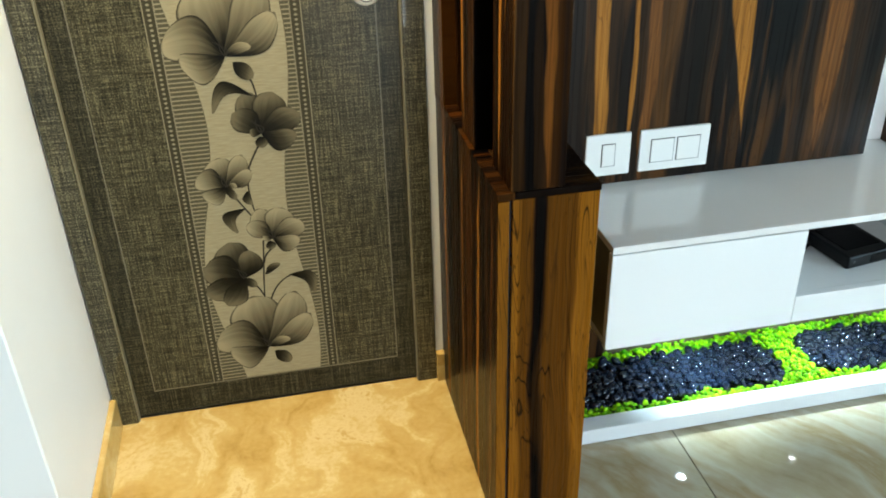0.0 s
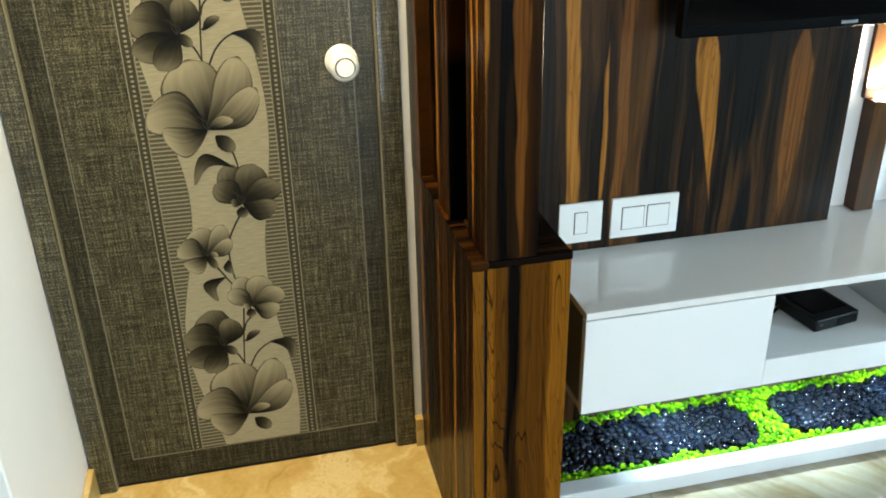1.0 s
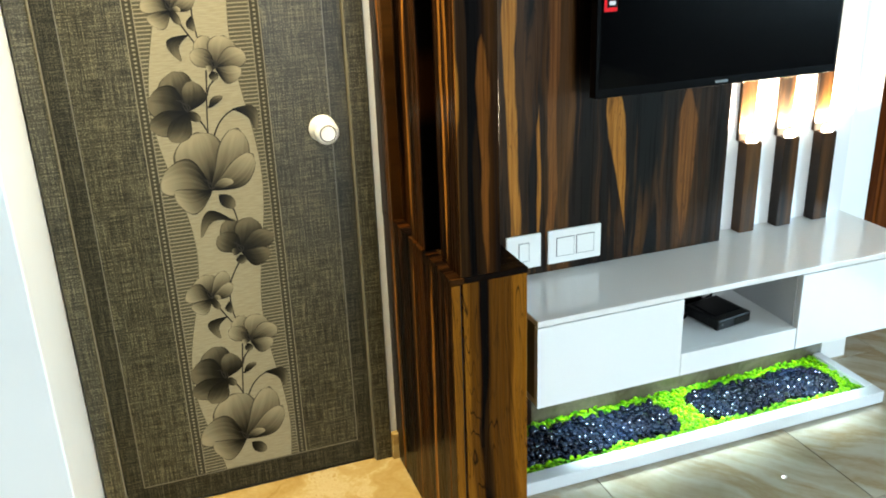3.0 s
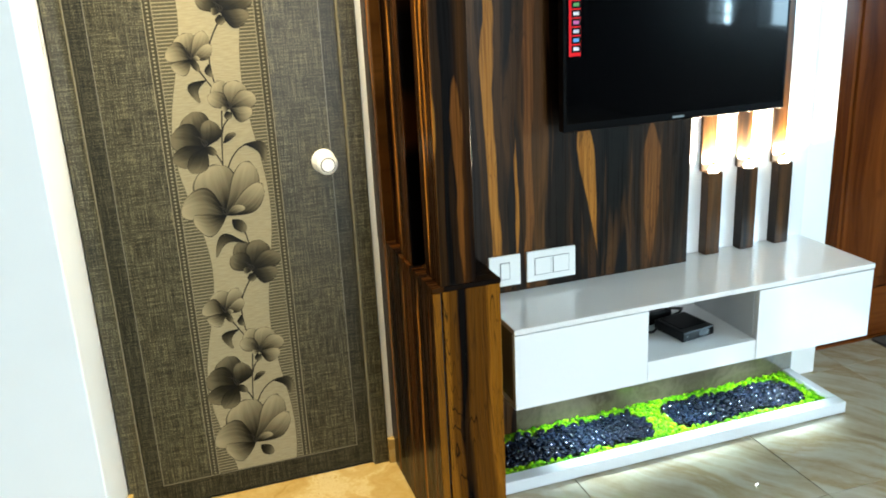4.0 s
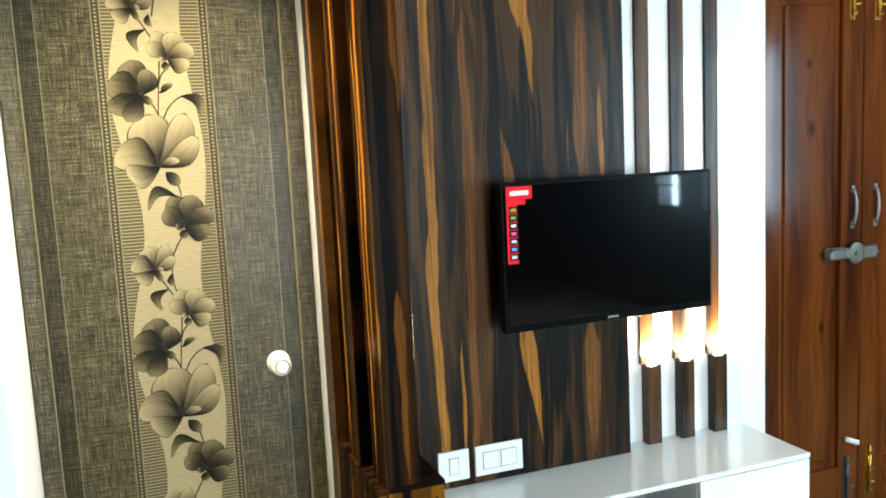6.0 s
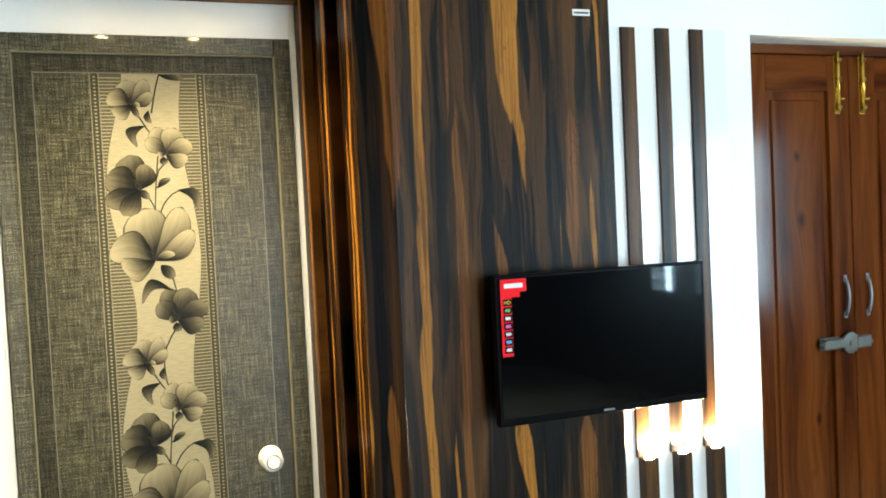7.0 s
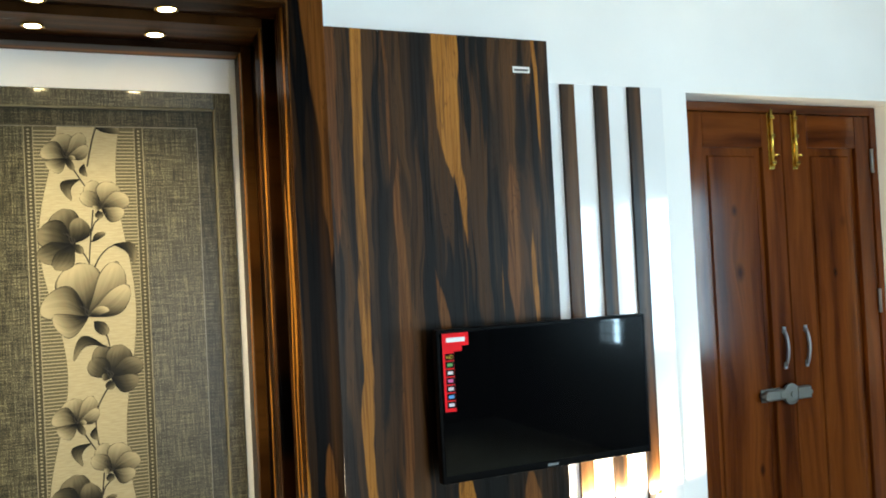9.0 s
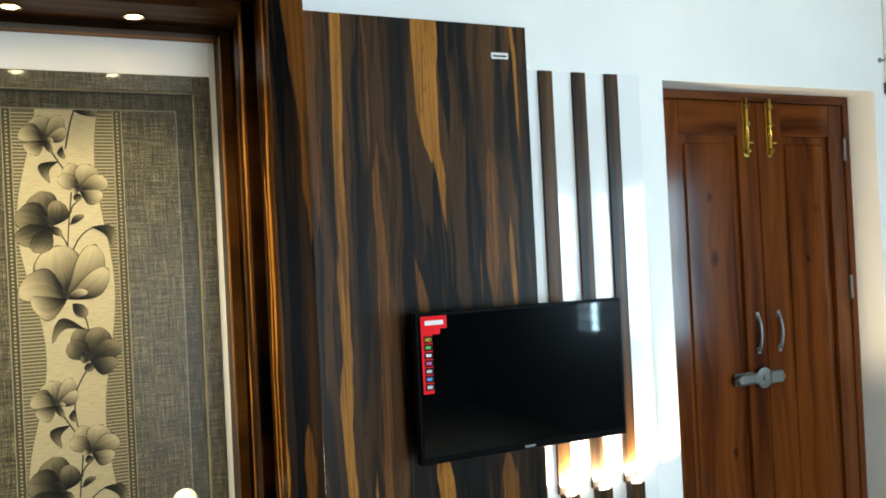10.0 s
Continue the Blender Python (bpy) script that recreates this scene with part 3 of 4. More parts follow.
# ---------------- floral print on the door ----------------
INK = material("flower_ink", rough=0.4)
_n = Net(INK)
_uv = _n.node("ShaderNodeUVMap")
_s = _n.node("ShaderNodeSeparateXYZ")
_n.nt.links.new(_uv.outputs[0], _s.inputs[0])
_len, _side = _s.outputs[0], _s.outputs[1]
_gx, _gy, _gz = _n.position()
_ray = _n.noise(_n.vec(_n.math("MULTIPLY", _side, 9.0), _n.math("MULTIPLY", _gz, 6.0), _n.math("MULTIPLY", _len, 0.7)), detail=2.0)
_fold = _n.math("MULTIPLY", _n.math("SUBTRACT", _side, 0.5), 0.36)
_tone = _n.ramp(_n.math("ADD", _n.math("ADD", _len, _fold), _n.math("MULTIPLY", _n.math("SUBTRACT", _ray, 0.5), 0.30)),
                [(0.06, (0.0025, 0.002, 0.0012)), (0.20, (0.014, 0.0118, 0.0066)), (0.38, (0.060, 0.051, 0.029)), (0.62, (0.150, 0.128, 0.076)), (0.95, (0.28, 0.240, 0.146))])
_rim = _n.grey(_n.math("ABSOLUTE", _n.math("SUBTRACT", _side, 0.5)), 0.44, 0.0, 0.49, 1.0)
_tone = _n.mix(_n.math("MULTIPLY", _rim, 0.95), _tone, (0.016, 0.014, 0.009))
_tip = _n.grey(_len, 0.955, 0.0, 0.995, 1.0)
_n.colour(_n.mix(_n.math("MULTIPLY", _tip, 0.95), _tone, (0.016, 0.014, 0.009)))
INK_DARK = material("flower_ink_dark", rough=0.4)
_n = Net(INK_DARK)
_uv = _n.node("ShaderNodeUVMap")
_s = _n.node("ShaderNodeSeparateXYZ")
_n.nt.links.new(_uv.outputs[0], _s.inputs[0])
_gx, _gy, _gz = _n.position()
_ray = _n.noise(_n.vec(_n.math("MULTIPLY", _s.outputs[1], 9.0), _n.math("MULTIPLY", _gz, 6.0), _n.math("MULTIPLY", _s.outputs[0], 0.7)), detail=2.0)
_fold = _n.math("MULTIPLY", _n.math("SUBTRACT", _s.outputs[1], 0.5), 0.36)
_tone = _n.ramp(_n.math("ADD", _n.math("ADD", _s.outputs[0], _fold), _n.math("MULTIPLY", _n.math("SUBTRACT", _ray, 0.5), 0.30)),
                [(0.08, (0.003, 0.0025, 0.0015)), (0.35, (0.011, 0.0093, 0.005)), (0.62, (0.040, 0.034, 0.019)), (0.92, (0.125, 0.106, 0.062))])
_rim = _n.grey(_n.math("ABSOLUTE", _n.math("SUBTRACT", _s.outputs[1], 0.5)), 0.43, 0.0, 0.49, 1.0)
_n.colour(_n.mix(_n.math("MULTIPLY", _rim, 0.9), _tone, (0.008, 0.007, 0.0045)))
INK_STEM = material("stem_ink", (0.022, 0.019, 0.014), 0.45)
INK_LINE = material("rung_ink", (0.235, 0.205, 0.128), 0.45)
M_BAND = material("pale_silk_band", (0.43, 0.375, 0.27), 0.4)
_n = Net(M_BAND)
_gx, _gy, _gz = _n.position()
_f = _n.noise(_n.vec(_n.math("MULTIPLY", _gx, 35.0), 0.0, _n.math("MULTIPLY", _gz, 320.0)), detail=2.0)
_n.colour(_n.mix(_n.grey(_f, 0.35, 0.0, 0.65, 1.0), (0.250, 0.216, 0.132), (0.305, 0.266, 0.168)))
M_BEADGROUND = material("dark_bead_ground", (0.042, 0.0365, 0.0200), 0.45)
M_TAN = material("tan_ladder_ground", (0.076, 0.066, 0.038), 0.45)
for _m in (INK, INK_DARK, INK_STEM, INK_LINE, M_BAND, M_TAN, M_BEADGROUND, M_EDGE):
    _m.node_tree.nodes["Principled BSDF"].inputs["Specular IOR Level"].default_value = 0.08

PY = FY - 0.0034           # face of the print
PRINT_Z0, PRINT_Z1, PITCH = 0.077, 2.081, 0.707


def band_left(z):
    return -0.098 + 0.028 * math.cos(2 * math.pi * (z - 1.42) / PITCH)


def band_right(z):
    return 0.089 + 0.019 * math.cos(2 * math.pi * (z - 1.59) / PITCH)


def sheet(left, right, y, steps):
    bm = bmesh.new()
    rows = []
    for k in range(steps + 1):
        z = PRINT_Z0 + (PRINT_Z1 - PRINT_Z0) * k / steps
        rows.append((bm.verts.new((left(z), y, z)), bm.verts.new((right(z), y, z))))
    for a, b in zip(rows, rows[1:]):
        bm.faces.new((a[0], a[1], b[1], b[0]))
    made = bmesh.ops.extrude_face_region(bm, geom=bm.faces[:])
    for v in made["geom"]:
        if isinstance(v, bmesh.types.BMVert):
            v.co.y += 0.0003
    bmesh.ops.recalc_face_normals(bm, faces=bm.faces)
    return bm


BEADS = ((-0.154, -0.130), (0.121, 0.145))
part("silk_band", sheet(band_left, band_right, PY - 0.0004, 90), M_BAND, door, "pale silk-look wavy band")
part("ladder_ground", sheet(lambda z: -0.130, lambda z: band_left(z) + 0.004, PY, 90), M_TAN, door, "dark tan strip with fine rungs")
part("ladder_ground", sheet(lambda z: band_right(z) - 0.004, lambda z: 0.121, PY, 90), M_TAN, door, "dark tan strip with fine rungs")
rungs = bmesh.new()
z = PRINT_Z0 + 0.004
while z < PRINT_Z1 - 0.004:
    for a, b in ((-0.130, band_left(z) - 0.001), (band_right(z) + 0.001, 0.121)):
        if b - a > 0.002:
            q = [rungs.verts.new(c) for c in ((a, PY - 0.0005, z), (b, PY - 0.0005, z), (b, PY - 0.0005, z + 0.0030), (a, PY - 0.0005, z + 0.0030))]
            rungs.faces.new(q)
    z += 0.0092
ladder = part("ladder_rungs", rungs, INK_LINE, door, "thin pale printed rungs")
ladder["kind"] = "stuff"
beads = bmesh.new()
for a, b in BEADS:
    for c in (a, b - 0.0022):
        q = [beads.verts.new(p) for p in ((c, PY - 0.0005, PRINT_Z0), (c + 0.0022, PY - 0.0005, PRINT_Z0), (c + 0.0022, PY - 0.0005, PRINT_Z1), (c, PY - 0.0005, PRINT_Z1))]
        beads.faces.new(q)
    z = PRINT_Z0 + 0.006
    while z < PRINT_Z1 - 0.004:
        m_ = (a + b) / 2
        beads.faces.new([beads.verts.new((m_ + 0.0036 * math.cos(t), PY - 0.0005, z + 0.0027 * math.sin(t))) for t in [k * math.pi / 4 for k in range(8)]])
        z += 0.0098
bead_ob = part("bead_lines", beads, M_EDGE, door, "pale beaded border lines")
bead_ob["kind"] = "stuff"
for a, b in BEADS:
    part("bead_ground", box(a + 0.0022, b - 0.0022, PY - 0.0003, PY + 0.0002, PRINT_Z0, PRINT_Z1), M_BEADGROUND, door, "dark ground of the beaded line")

layer = [0]


def petal(bm, base, tip, width, bend=0.0, blunt=0.55, ruffle=0.0, steps=14, across=6):
    """A flat petal from base to tip; blunt moves its widest place to the tip, bend bows it sideways."""
    layer[0] += 1
    y = PY - 0.0008 - 0.00007 * (layer[0] % 13)
    uv = bm.loops.layers.uv.verify()
    b, t = Vector((base[0], base[1])), Vector((tip[0], tip[1]))
    d = t - b
    side = Vector((-d.y, d.x)).normalized()
    grid = []
    for i in range(steps + 1):
        s = i / steps
        # width grows from the base, is widest at blunt, closes round at the tip
        w = width * (max(0.02, 1 - ((s - blunt) / (1.001 - blunt)) ** 2) ** 0.5 if s > blunt else 0.06 + 0.94 * math.sin(math.pi / 2 * s / blunt) ** 0.9)
        c = b + d * s + side * bend * d.length * math.sin(math.pi * s)
        row = []
        for j in range(across + 1):
            q = j / across - 0.5
            wave = 1 + ruffle * math.sin(9 * s + 5 * q)
            row.append((c + side * q * w * wave + d * (0.06 * (0.25 - q * q) * s), s, j / across))
        grid.append([(bm.verts.new((max(-0.285, p.x), y, min(max(p.y, PRINT_Z0), PRINT_Z1))), u, v) for p, u, v in row])
    for r0, r1 in zip(grid, grid[1:]):
        for k in range(across):
            quad = (r0[k], r0[k + 1], r1[k + 1], r1[k])
            f = bm.faces.new([q[0] for q in quad])
            for loop, q in zip(f.loops, quad):
                loop[uv].uv = (q[1], q[2])


def stroke(bm, pts, w0, w1):
    """A tapering line through points, smoothed."""
    layer[0] += 1
    y = PY - 0.0007
    fine = []
    P = [Vector(p) for p in pts]
    for i in range(len(P) - 1):
        p0, p1, p2, p3 = P[max(i - 1, 0)], P[i], P[i + 1], P[min(i + 2, len(P) - 1)]
        for k in range(8):
            t = k / 8
            fine.append(0.5 * ((2 * p1) + (p2 - p0) * t + (2 * p0 - 5 * p1 + 4 * p2 - p3) * t * t + (3 * p1 - p0 - 3 * p2 + p3) * t ** 3))
    fine.append(P[-1])
    prev = None
    for i, c in enumerate(fine):
        d = (fine[min(i + 1, len(fine) - 1)] - fine[max(i - 1, 0)]).normalized()
        w = w0 + (w1 - w0) * i / (len(fine) - 1)
        s = Vector((-d.y, d.x)) * w / 2
        now = [bm.verts.new((q.x, y, min(max(q.y, PRINT_Z0), PRINT_Z1))) for q in (c - s, c + s)]
        if prev:
            bm.faces.new((prev[0], prev[1], now[1], now[0]))
        prev = now


# every flower: throat, then petals (tip dx, dz, width, bend, blunt), back to front
FLOWERS = [
    ("big", INK, (-0.013, -0.016), [(-0.021, 0.143, 0.112, 0.04, 0.66), (0.077, 0.142, 0.074, -0.10, 0.64), (0.105, 0.076, 0.059, -0.10, 0.62), (-0.118, 0.030, 0.086, -0.20, 0.66), (-0.090, -0.003, 0.060, 0.24, 0.62), (0.052, 0.016, 0.022, 0.10, 0.60)]),
    ("right_dark", INK_DARK, (0.036, -0.185), [(-0.023, 0.091, 0.050, 0.05, 0.66), (0.032, 0.086, 0.068, -0.06, 0.66), (-0.052, 0.048, 0.053, -0.05, 0.62), (0.083, 0.035, 0.053, 0.05, 0.66), (0.072, -0.013, 0.047, -0.16, 0.62), (-0.022, 0.008, 0.018, 0.10, 0.60)]),
    ("left_pale", INK, (-0.051, -0.298), [(-0.010, 0.066, 0.059, 0.08, 0.66), (0.040, 0.068, 0.041, -0.08, 0.64), (0.054, 0.032, 0.032, -0.10, 0.62), (-0.064, 0.015, 0.048, -0.20, 0.66), (-0.052, -0.019, 0.038, 0.20, 0.62), (0.022, -0.001, 0.013, 0.10, 0.60)]),
    ("right_mid", INK, (0.030, -0.434), [(-0.024, 0.075, 0.047, 0.06, 0.66), (0.029, 0.071, 0.065, -0.06, 0.66), (-0.050, 0.041, 0.041, -0.05, 0.62), (0.072, 0.027, 0.050, 0.05, 0.66), (0.059, -0.014, 0.041, -0.16, 0.62), (-0.021, 0.005, 0.013, 0.10, 0.60)]),
    ("left_dark", INK_DARK, (-0.045, 0.179), [(-0.022, 0.094, 0.076, 0.06, 0.66), (0.020, 0.069, 0.053, -0.12, 0.62), (-0.084, 0.033, 0.076, -0.10, 0.66), (-0.087, -0.033, 0.056, 0.05, 0.62), (-0.044, -0.067, 0.050, 0.05, 0.62)]),
]
STEMS = [((0.025, -0.059), (0.033, -0.081), (0.039, -0.119)), ((0.026, -0.214), (0.011, -0.239), (-0.001, -0.267), (-0.006, -0.305), (-0.002, -0.354), (0.003, -0.366)),
         ((-0.035, -0.328), (-0.019, -0.356), (-0.006, -0.377)), ((0.009, -0.437), (0.006, -0.465), (-0.001, -0.526), (-0.006, -0.584)), ((0.024, -0.460), (0.010, -0.476), (0.004, -0.496)),
         ((-0.024, 0.160), (-0.013, 0.143), (-0.002, 0.114)), ((0.005, 0.110), (0.021, 0.142), (0.042, 0.164), (0.064, 0.175)), ((0.002, 0.184), (0.017, 0.195), (0.036, 0.205))]
LEAVES = [((0.028, -0.102), (-0.055, -0.131), 0.030, -0.42), ((0.056, 0.175), (0.109, 0.121), 0.030, 0.30), ((0.004, 0.183), (0.038, 0.207), 0.018, 0.10), ((-0.019, -0.354), (-0.045, -0.411), 0.030, -0.42), ((0.000, -0.030), (0.034, -0.066), 0.032, 0.0),
          ((0.033, -0.191), (0.035, -0.217), 0.026, 0.0), ((-0.009, -0.313), (-0.004, -0.347), 0.018, -0.20), ((-0.053, -0.296), (-0.035, -0.330), 0.018, 0.0), ((0.023, -0.439), (0.025, -0.462), 0.022, 0.0), ((-0.048, 0.179), (-0.019, 0.155), 0.022, 0.0)]
for k in range(4):
    zc = 0.881 + PITCH * (k - 1)
    for nm, ink, (tx, tz), petals in FLOWERS:
        if not (PRINT_Z0 - 0.02 < zc + tz < PRINT_Z1 + 0.02):
            continue
        if zc + tz > PRINT_Z1 - 0.05:
            continue
        bm = bmesh.new()
        layer[0] = 0
        for dx, dz, w, bend, blunt in petals:
            petal(bm, (tx, zc + tz), (tx + dx, zc + tz + dz), w * 1.06, bend, blunt, 0.05)
        part("flower_print", bm, ink, door, "printed grey flower with shaded petals")
        bm = bmesh.new()
        for a in (-0.5, -0.15, 0.2):
            stroke(bm, ((tx, zc + tz), (tx - 0.16 * (0.2 + a) * 0.12, zc + tz + 0.012), (tx - 0.012 + 0.010 * a * 2, zc + tz + 0.030)), 0.0035, 0.001)
        for v in bm.verts:
            v.co.y = PY - 0.0020
        part("stamen_print", bm, INK_STEM, door)
    bm = bmesh.new()
    for pts in STEMS:
        if all(PRINT_Z0 < zc + p[1] < PRINT_Z1 for p in pts):
            stroke(bm, [(p[0], zc + p[1]) for p in pts], 0.0042, 0.0032)
    if bm.verts:
        part("stem_print", bm, INK_STEM, door, "thin dark printed stems")
    else:
        bm.free()
    for a, b, w, bend in LEAVES:
        if PRINT_Z0 < zc + a[1] < PRINT_Z1 and PRINT_Z0 < zc + b[1] < PRINT_Z1:
            bm = bmesh.new()
            layer[0] = 8
            petal(bm, (a[0], zc + a[1]), (b[0], zc + b[1]), w, bend, 0.5)
            part("leaf_print", bm, INK_DARK, door, "dark printed leaf")

# the next repeat, cut by the upper edge
bm = bmesh.new()
stroke(bm, ((-0.001, 1.975), (0.006, 2.010), (0.015, 2.050), (0.024, 2.079)), 0.0045, 0.0040)
part("stem_print", bm, INK_STEM, door, "thin dark printed stems")
bm = bmesh.new()
layer[0] = 8
petal(bm, (0.022, 2.080), (0.086, 2.070), 0.026, 0.05, 0.5)
part("leaf_print", bm, INK_DARK, door, "dark printed leaf")

# ---------------- wooden portal ----------------
portal = thing("wooden_portal", (0.46, 1.70, 0), "dark striped ebony laminate portal with stepped jamb", "door surround")
SOF = 2.286
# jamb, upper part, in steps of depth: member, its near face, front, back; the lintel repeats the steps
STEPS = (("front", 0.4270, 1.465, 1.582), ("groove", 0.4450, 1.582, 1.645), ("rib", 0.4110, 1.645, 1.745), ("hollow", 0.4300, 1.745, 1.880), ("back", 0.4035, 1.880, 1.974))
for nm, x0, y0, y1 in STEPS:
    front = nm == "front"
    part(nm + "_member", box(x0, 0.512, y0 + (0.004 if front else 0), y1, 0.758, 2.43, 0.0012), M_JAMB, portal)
    part(nm + "_lintel", box(-0.389, x0, y0, y1, SOF + (x0 - 0.4110) * 0.7, 2.43, 0.0012), M_LINTEL, portal)
part("front_facing", box(0.4272, 0.518, 1.464, 1.4688, 0.758, 2.43, 0.0008), M_FACE, portal, "black and rust striped facing")
# pier under the jamb
pier = thing("half_height_pier", (0.49, 1.70, 0), "amber and black striped laminate pier under the portal jamb", "pier")
part("side_panel", box(0.405, 0.4245, 1.466, 1.974, 0.0, 0.744, 0.0008), M_JAMB, pier, "side board with a raw amber edge")
part("edge_strip", box(0.4055, 0.4242, 1.4635, 1.466, 0.0, 0.742), M_PIER, pier, "pale amber edge of the side board")
part("shadow_gap", box(0.4245, 0.4305, 1.474, 1.90, 0.0, 0.744), M_BLACK, pier, "narrow black joint")
part("front_panel", box(0.4305, 0.580, 1.464, 1.49, 0.0, 0.744, 0.001), M_PIER, pier, "amber and black striped front board")
part("body", box(0.4305, 0.578, 1.49, 1.938, 0.0, 0.744), M_PIER, pier)
part("cap_edge", box(0.4035, 0.434, 1.4625, 1.974, 0.7435, 0.7576, 0.001), M_JAMB, pier, "striped lipping of the top board")
part("cap", box(0.434, 0.582, 1.463, 1.974, 0.744, 0.757, 0.001), M_CAP, pier, "dark glossy top board")
for sx, sy in SPOTS:
    d = thing("downlight", (sx, sy, SOF), "small round warm recessed downlight, lit", "downlight", "downlights in the portal")
    part("rim", turned([(0.0245, 0.0), (0.027, -0.002), (0.027, -0.004), (0.021, -0.0045), (0.020, 0.0)], (sx, sy, SOF - 0.0005), steps=24), M_BRASS, d, "thin metal rim", True)
    part("lens", turned([(0.0195, -0.0025), (0.0185, -0.0035)], (sx, sy, SOF), steps=24), M_LAMPWARM, d, "glowing warm lens")

# ---------------- television wall ----------------
panel = tagged(part("ebony_wall_panel", box(0.512, 1.384, 1.864, 1.9395, 0.5475, 2.366, 0.0012), M_PANEL), "tall dark striped ebony laminate panel behind the television", "wall panel")
solid("white_backing_panel", box(1.384, 1.888, 1.933, 1.9395, 0.5475, 2.246, 0.0008), M_GLOSS, "white glossy laminate backing for the wooden slats", "wall panel", kind="")
st = thing("sticker", (1.284, 1.864, 2.268), "small white maker's sticker with a dark line of print", "sticker")
part("paper", box(1.254, 1.315, 1.8632, 1.8639, 2.258, 2.278), M_PLASTICWHITE, st)
part("print_bar", box(1.259, 1.310, 1.8627, 1.8632, 2.264, 2.270), M_LINE, st, "unreadable dark print")
for px in POSTS:
    c = px + 0.023
    solid("wall_slat", box(c - 0.0365, c + 0.0165, 1.921, 1.9328, 0.822, 2.243, 0.0012), M_POST, "flat dark wooden slat on the white backing", "slat", kind="", group="slats on the white backing")
    p = thing("light_post", (c, 1.915, 0.546), "square dark wooden post with a glowing uplight in its top", "post lamp", "posts on the console")
    part("shaft", box(c - 0.0265, c + 0.0265, 1.893, 1.9328, 0.5465, 0.820, 0.0012), M_POST, p)
    part("uplight", turned([(0.015, 0.0), (0.016, 0.006), (0.014, 0.014), (0.008, 0.020), (0.002, 0.0215)], (c, 1.907, 0.820), steps=20), M_LAMPUP, p, "glowing round uplight")


def switch_plate(x0, x1, rockers, label):
    z0, z1 = 0.572, 0.667
    s = thing("switch_plate", ((x0 + x1) / 2, 1.864, z0), label, "switch", "switch plates over the console")
    part("plate", box(x0, x1, 1.855, 1.8638, z0, z1, 0.002, seg=2), M_WHITE, s)
    for a, b, c, d in rockers:
        ra, rb = x0 + a * (x1 - x0), x0 + b * (x1 - x0)
        za, zb = z0 + c * (z1 - z0), z0 + d * (z1 - z0)
        r = part("rocker_gap", box(ra - 0.0016, rb + 0.0016, 1.8544, 1.8552, za - 0.0016, zb + 0.0016), M_LINE, s, "grey gap round the rocker")
        part("rocker", box(ra, rb, 1.8525, 1.8546, za, zb, 0.0008), M_WHITE, r)


switch_plate(0.703, 0.804, [(0.36, 0.64, 0.24, 0.76)], "square white switch plate with one rocker")
switch_plate(0.825, 0.985, [(0.16, 0.48, 0.22, 0.76), (0.535, 0.855, 0.22, 0.76)], "wide white switch plate with two rockers")

# television
tv = thing("television", (1.274, 1.84, 1.027), "black flat screen television hung on the wall panel, off", "television")
part("back_shell", box(0.93, 1.62, 1.806, 1.842, 1.05, 1.45, 0.008, seg=2), M_TVBODY, tv)
part("mount", box(1.15, 1.40, 1.842, 1.890, 1.15, 1.35), M_DARKSTEEL, tv, "dark steel wall mount")
bez = box(0.906, 1.643, 1.776, 1.806, 1.027, 1.473, 0.003, seg=2)
part("bezel", bez, M_TVBODY, tv)
part("screen", box(0.917, 1.632, 1.7745, 1.7765, 1.050, 1.463), M_SCREEN, tv, "glossy black glass")
part("badge", box(1.256, 1.293, 1.7748, 1.7762, 1.0345, 1.0405), M_STEEL, tv, "small pale badge")
lab = part("promo_label", box(0.923, 1.008, 1.7736, 1.7745, 1.424, 1.462), M_RED, tv, "bright red shop label")
part("label_step", box(0.923, 0.985, 1.7736, 1.7745, 1.408, 1.424), M_RED, lab)
part("label_strip", box(0.923, 0.9585, 1.7736, 1.7745, 1.235, 1.408), M_RED, lab)
part("label_mark", box(0.936, 0.996, 1.7731, 1.7736, 1.436, 1.449), M_PALEINK, lab, "pale mark on the label")
for k, colr in enumerate(((0.8, 0.6, 0.03), (0.08, 0.35, 0.08), (0.75, 0.75, 0.75), (0.6, 0.1, 0.35), (0.6, 0.6, 0.6), (0.08, 0.3, 0.65), (0.7, 0.7, 0.7))):
    zc = 1.394 - 0.0232 * k
    t_ = part("icon_tile", box(0.9305, 0.9580, 1.7731, 1.7736, zc - 0.0098, zc + 0.0098), M_TVBODY, lab, "dark tile with a small mark")
    ink = material("icon_ink", colr, 0.4)
    if k == 0:
        part("icon_letters", lettering("HD", 0.0150, (0.9443, 1.7728, zc - 0.0052)), ink, t_, "yellow letters")
    else:
        part("icon_mark", box(0.936, 0.9525, 1.7727, 1.7731, zc - 0.0045, zc + 0.0045), ink, t_)

# hung a hand's width off the panel
SIZE, NEAR = 0.9888, Vector((-0.099, -0.543, 1.661))
tv.location = NEAR + (Vector(tv.location) - NEAR) * SIZE
tv.scale = (SIZE, SIZE, SIZE)

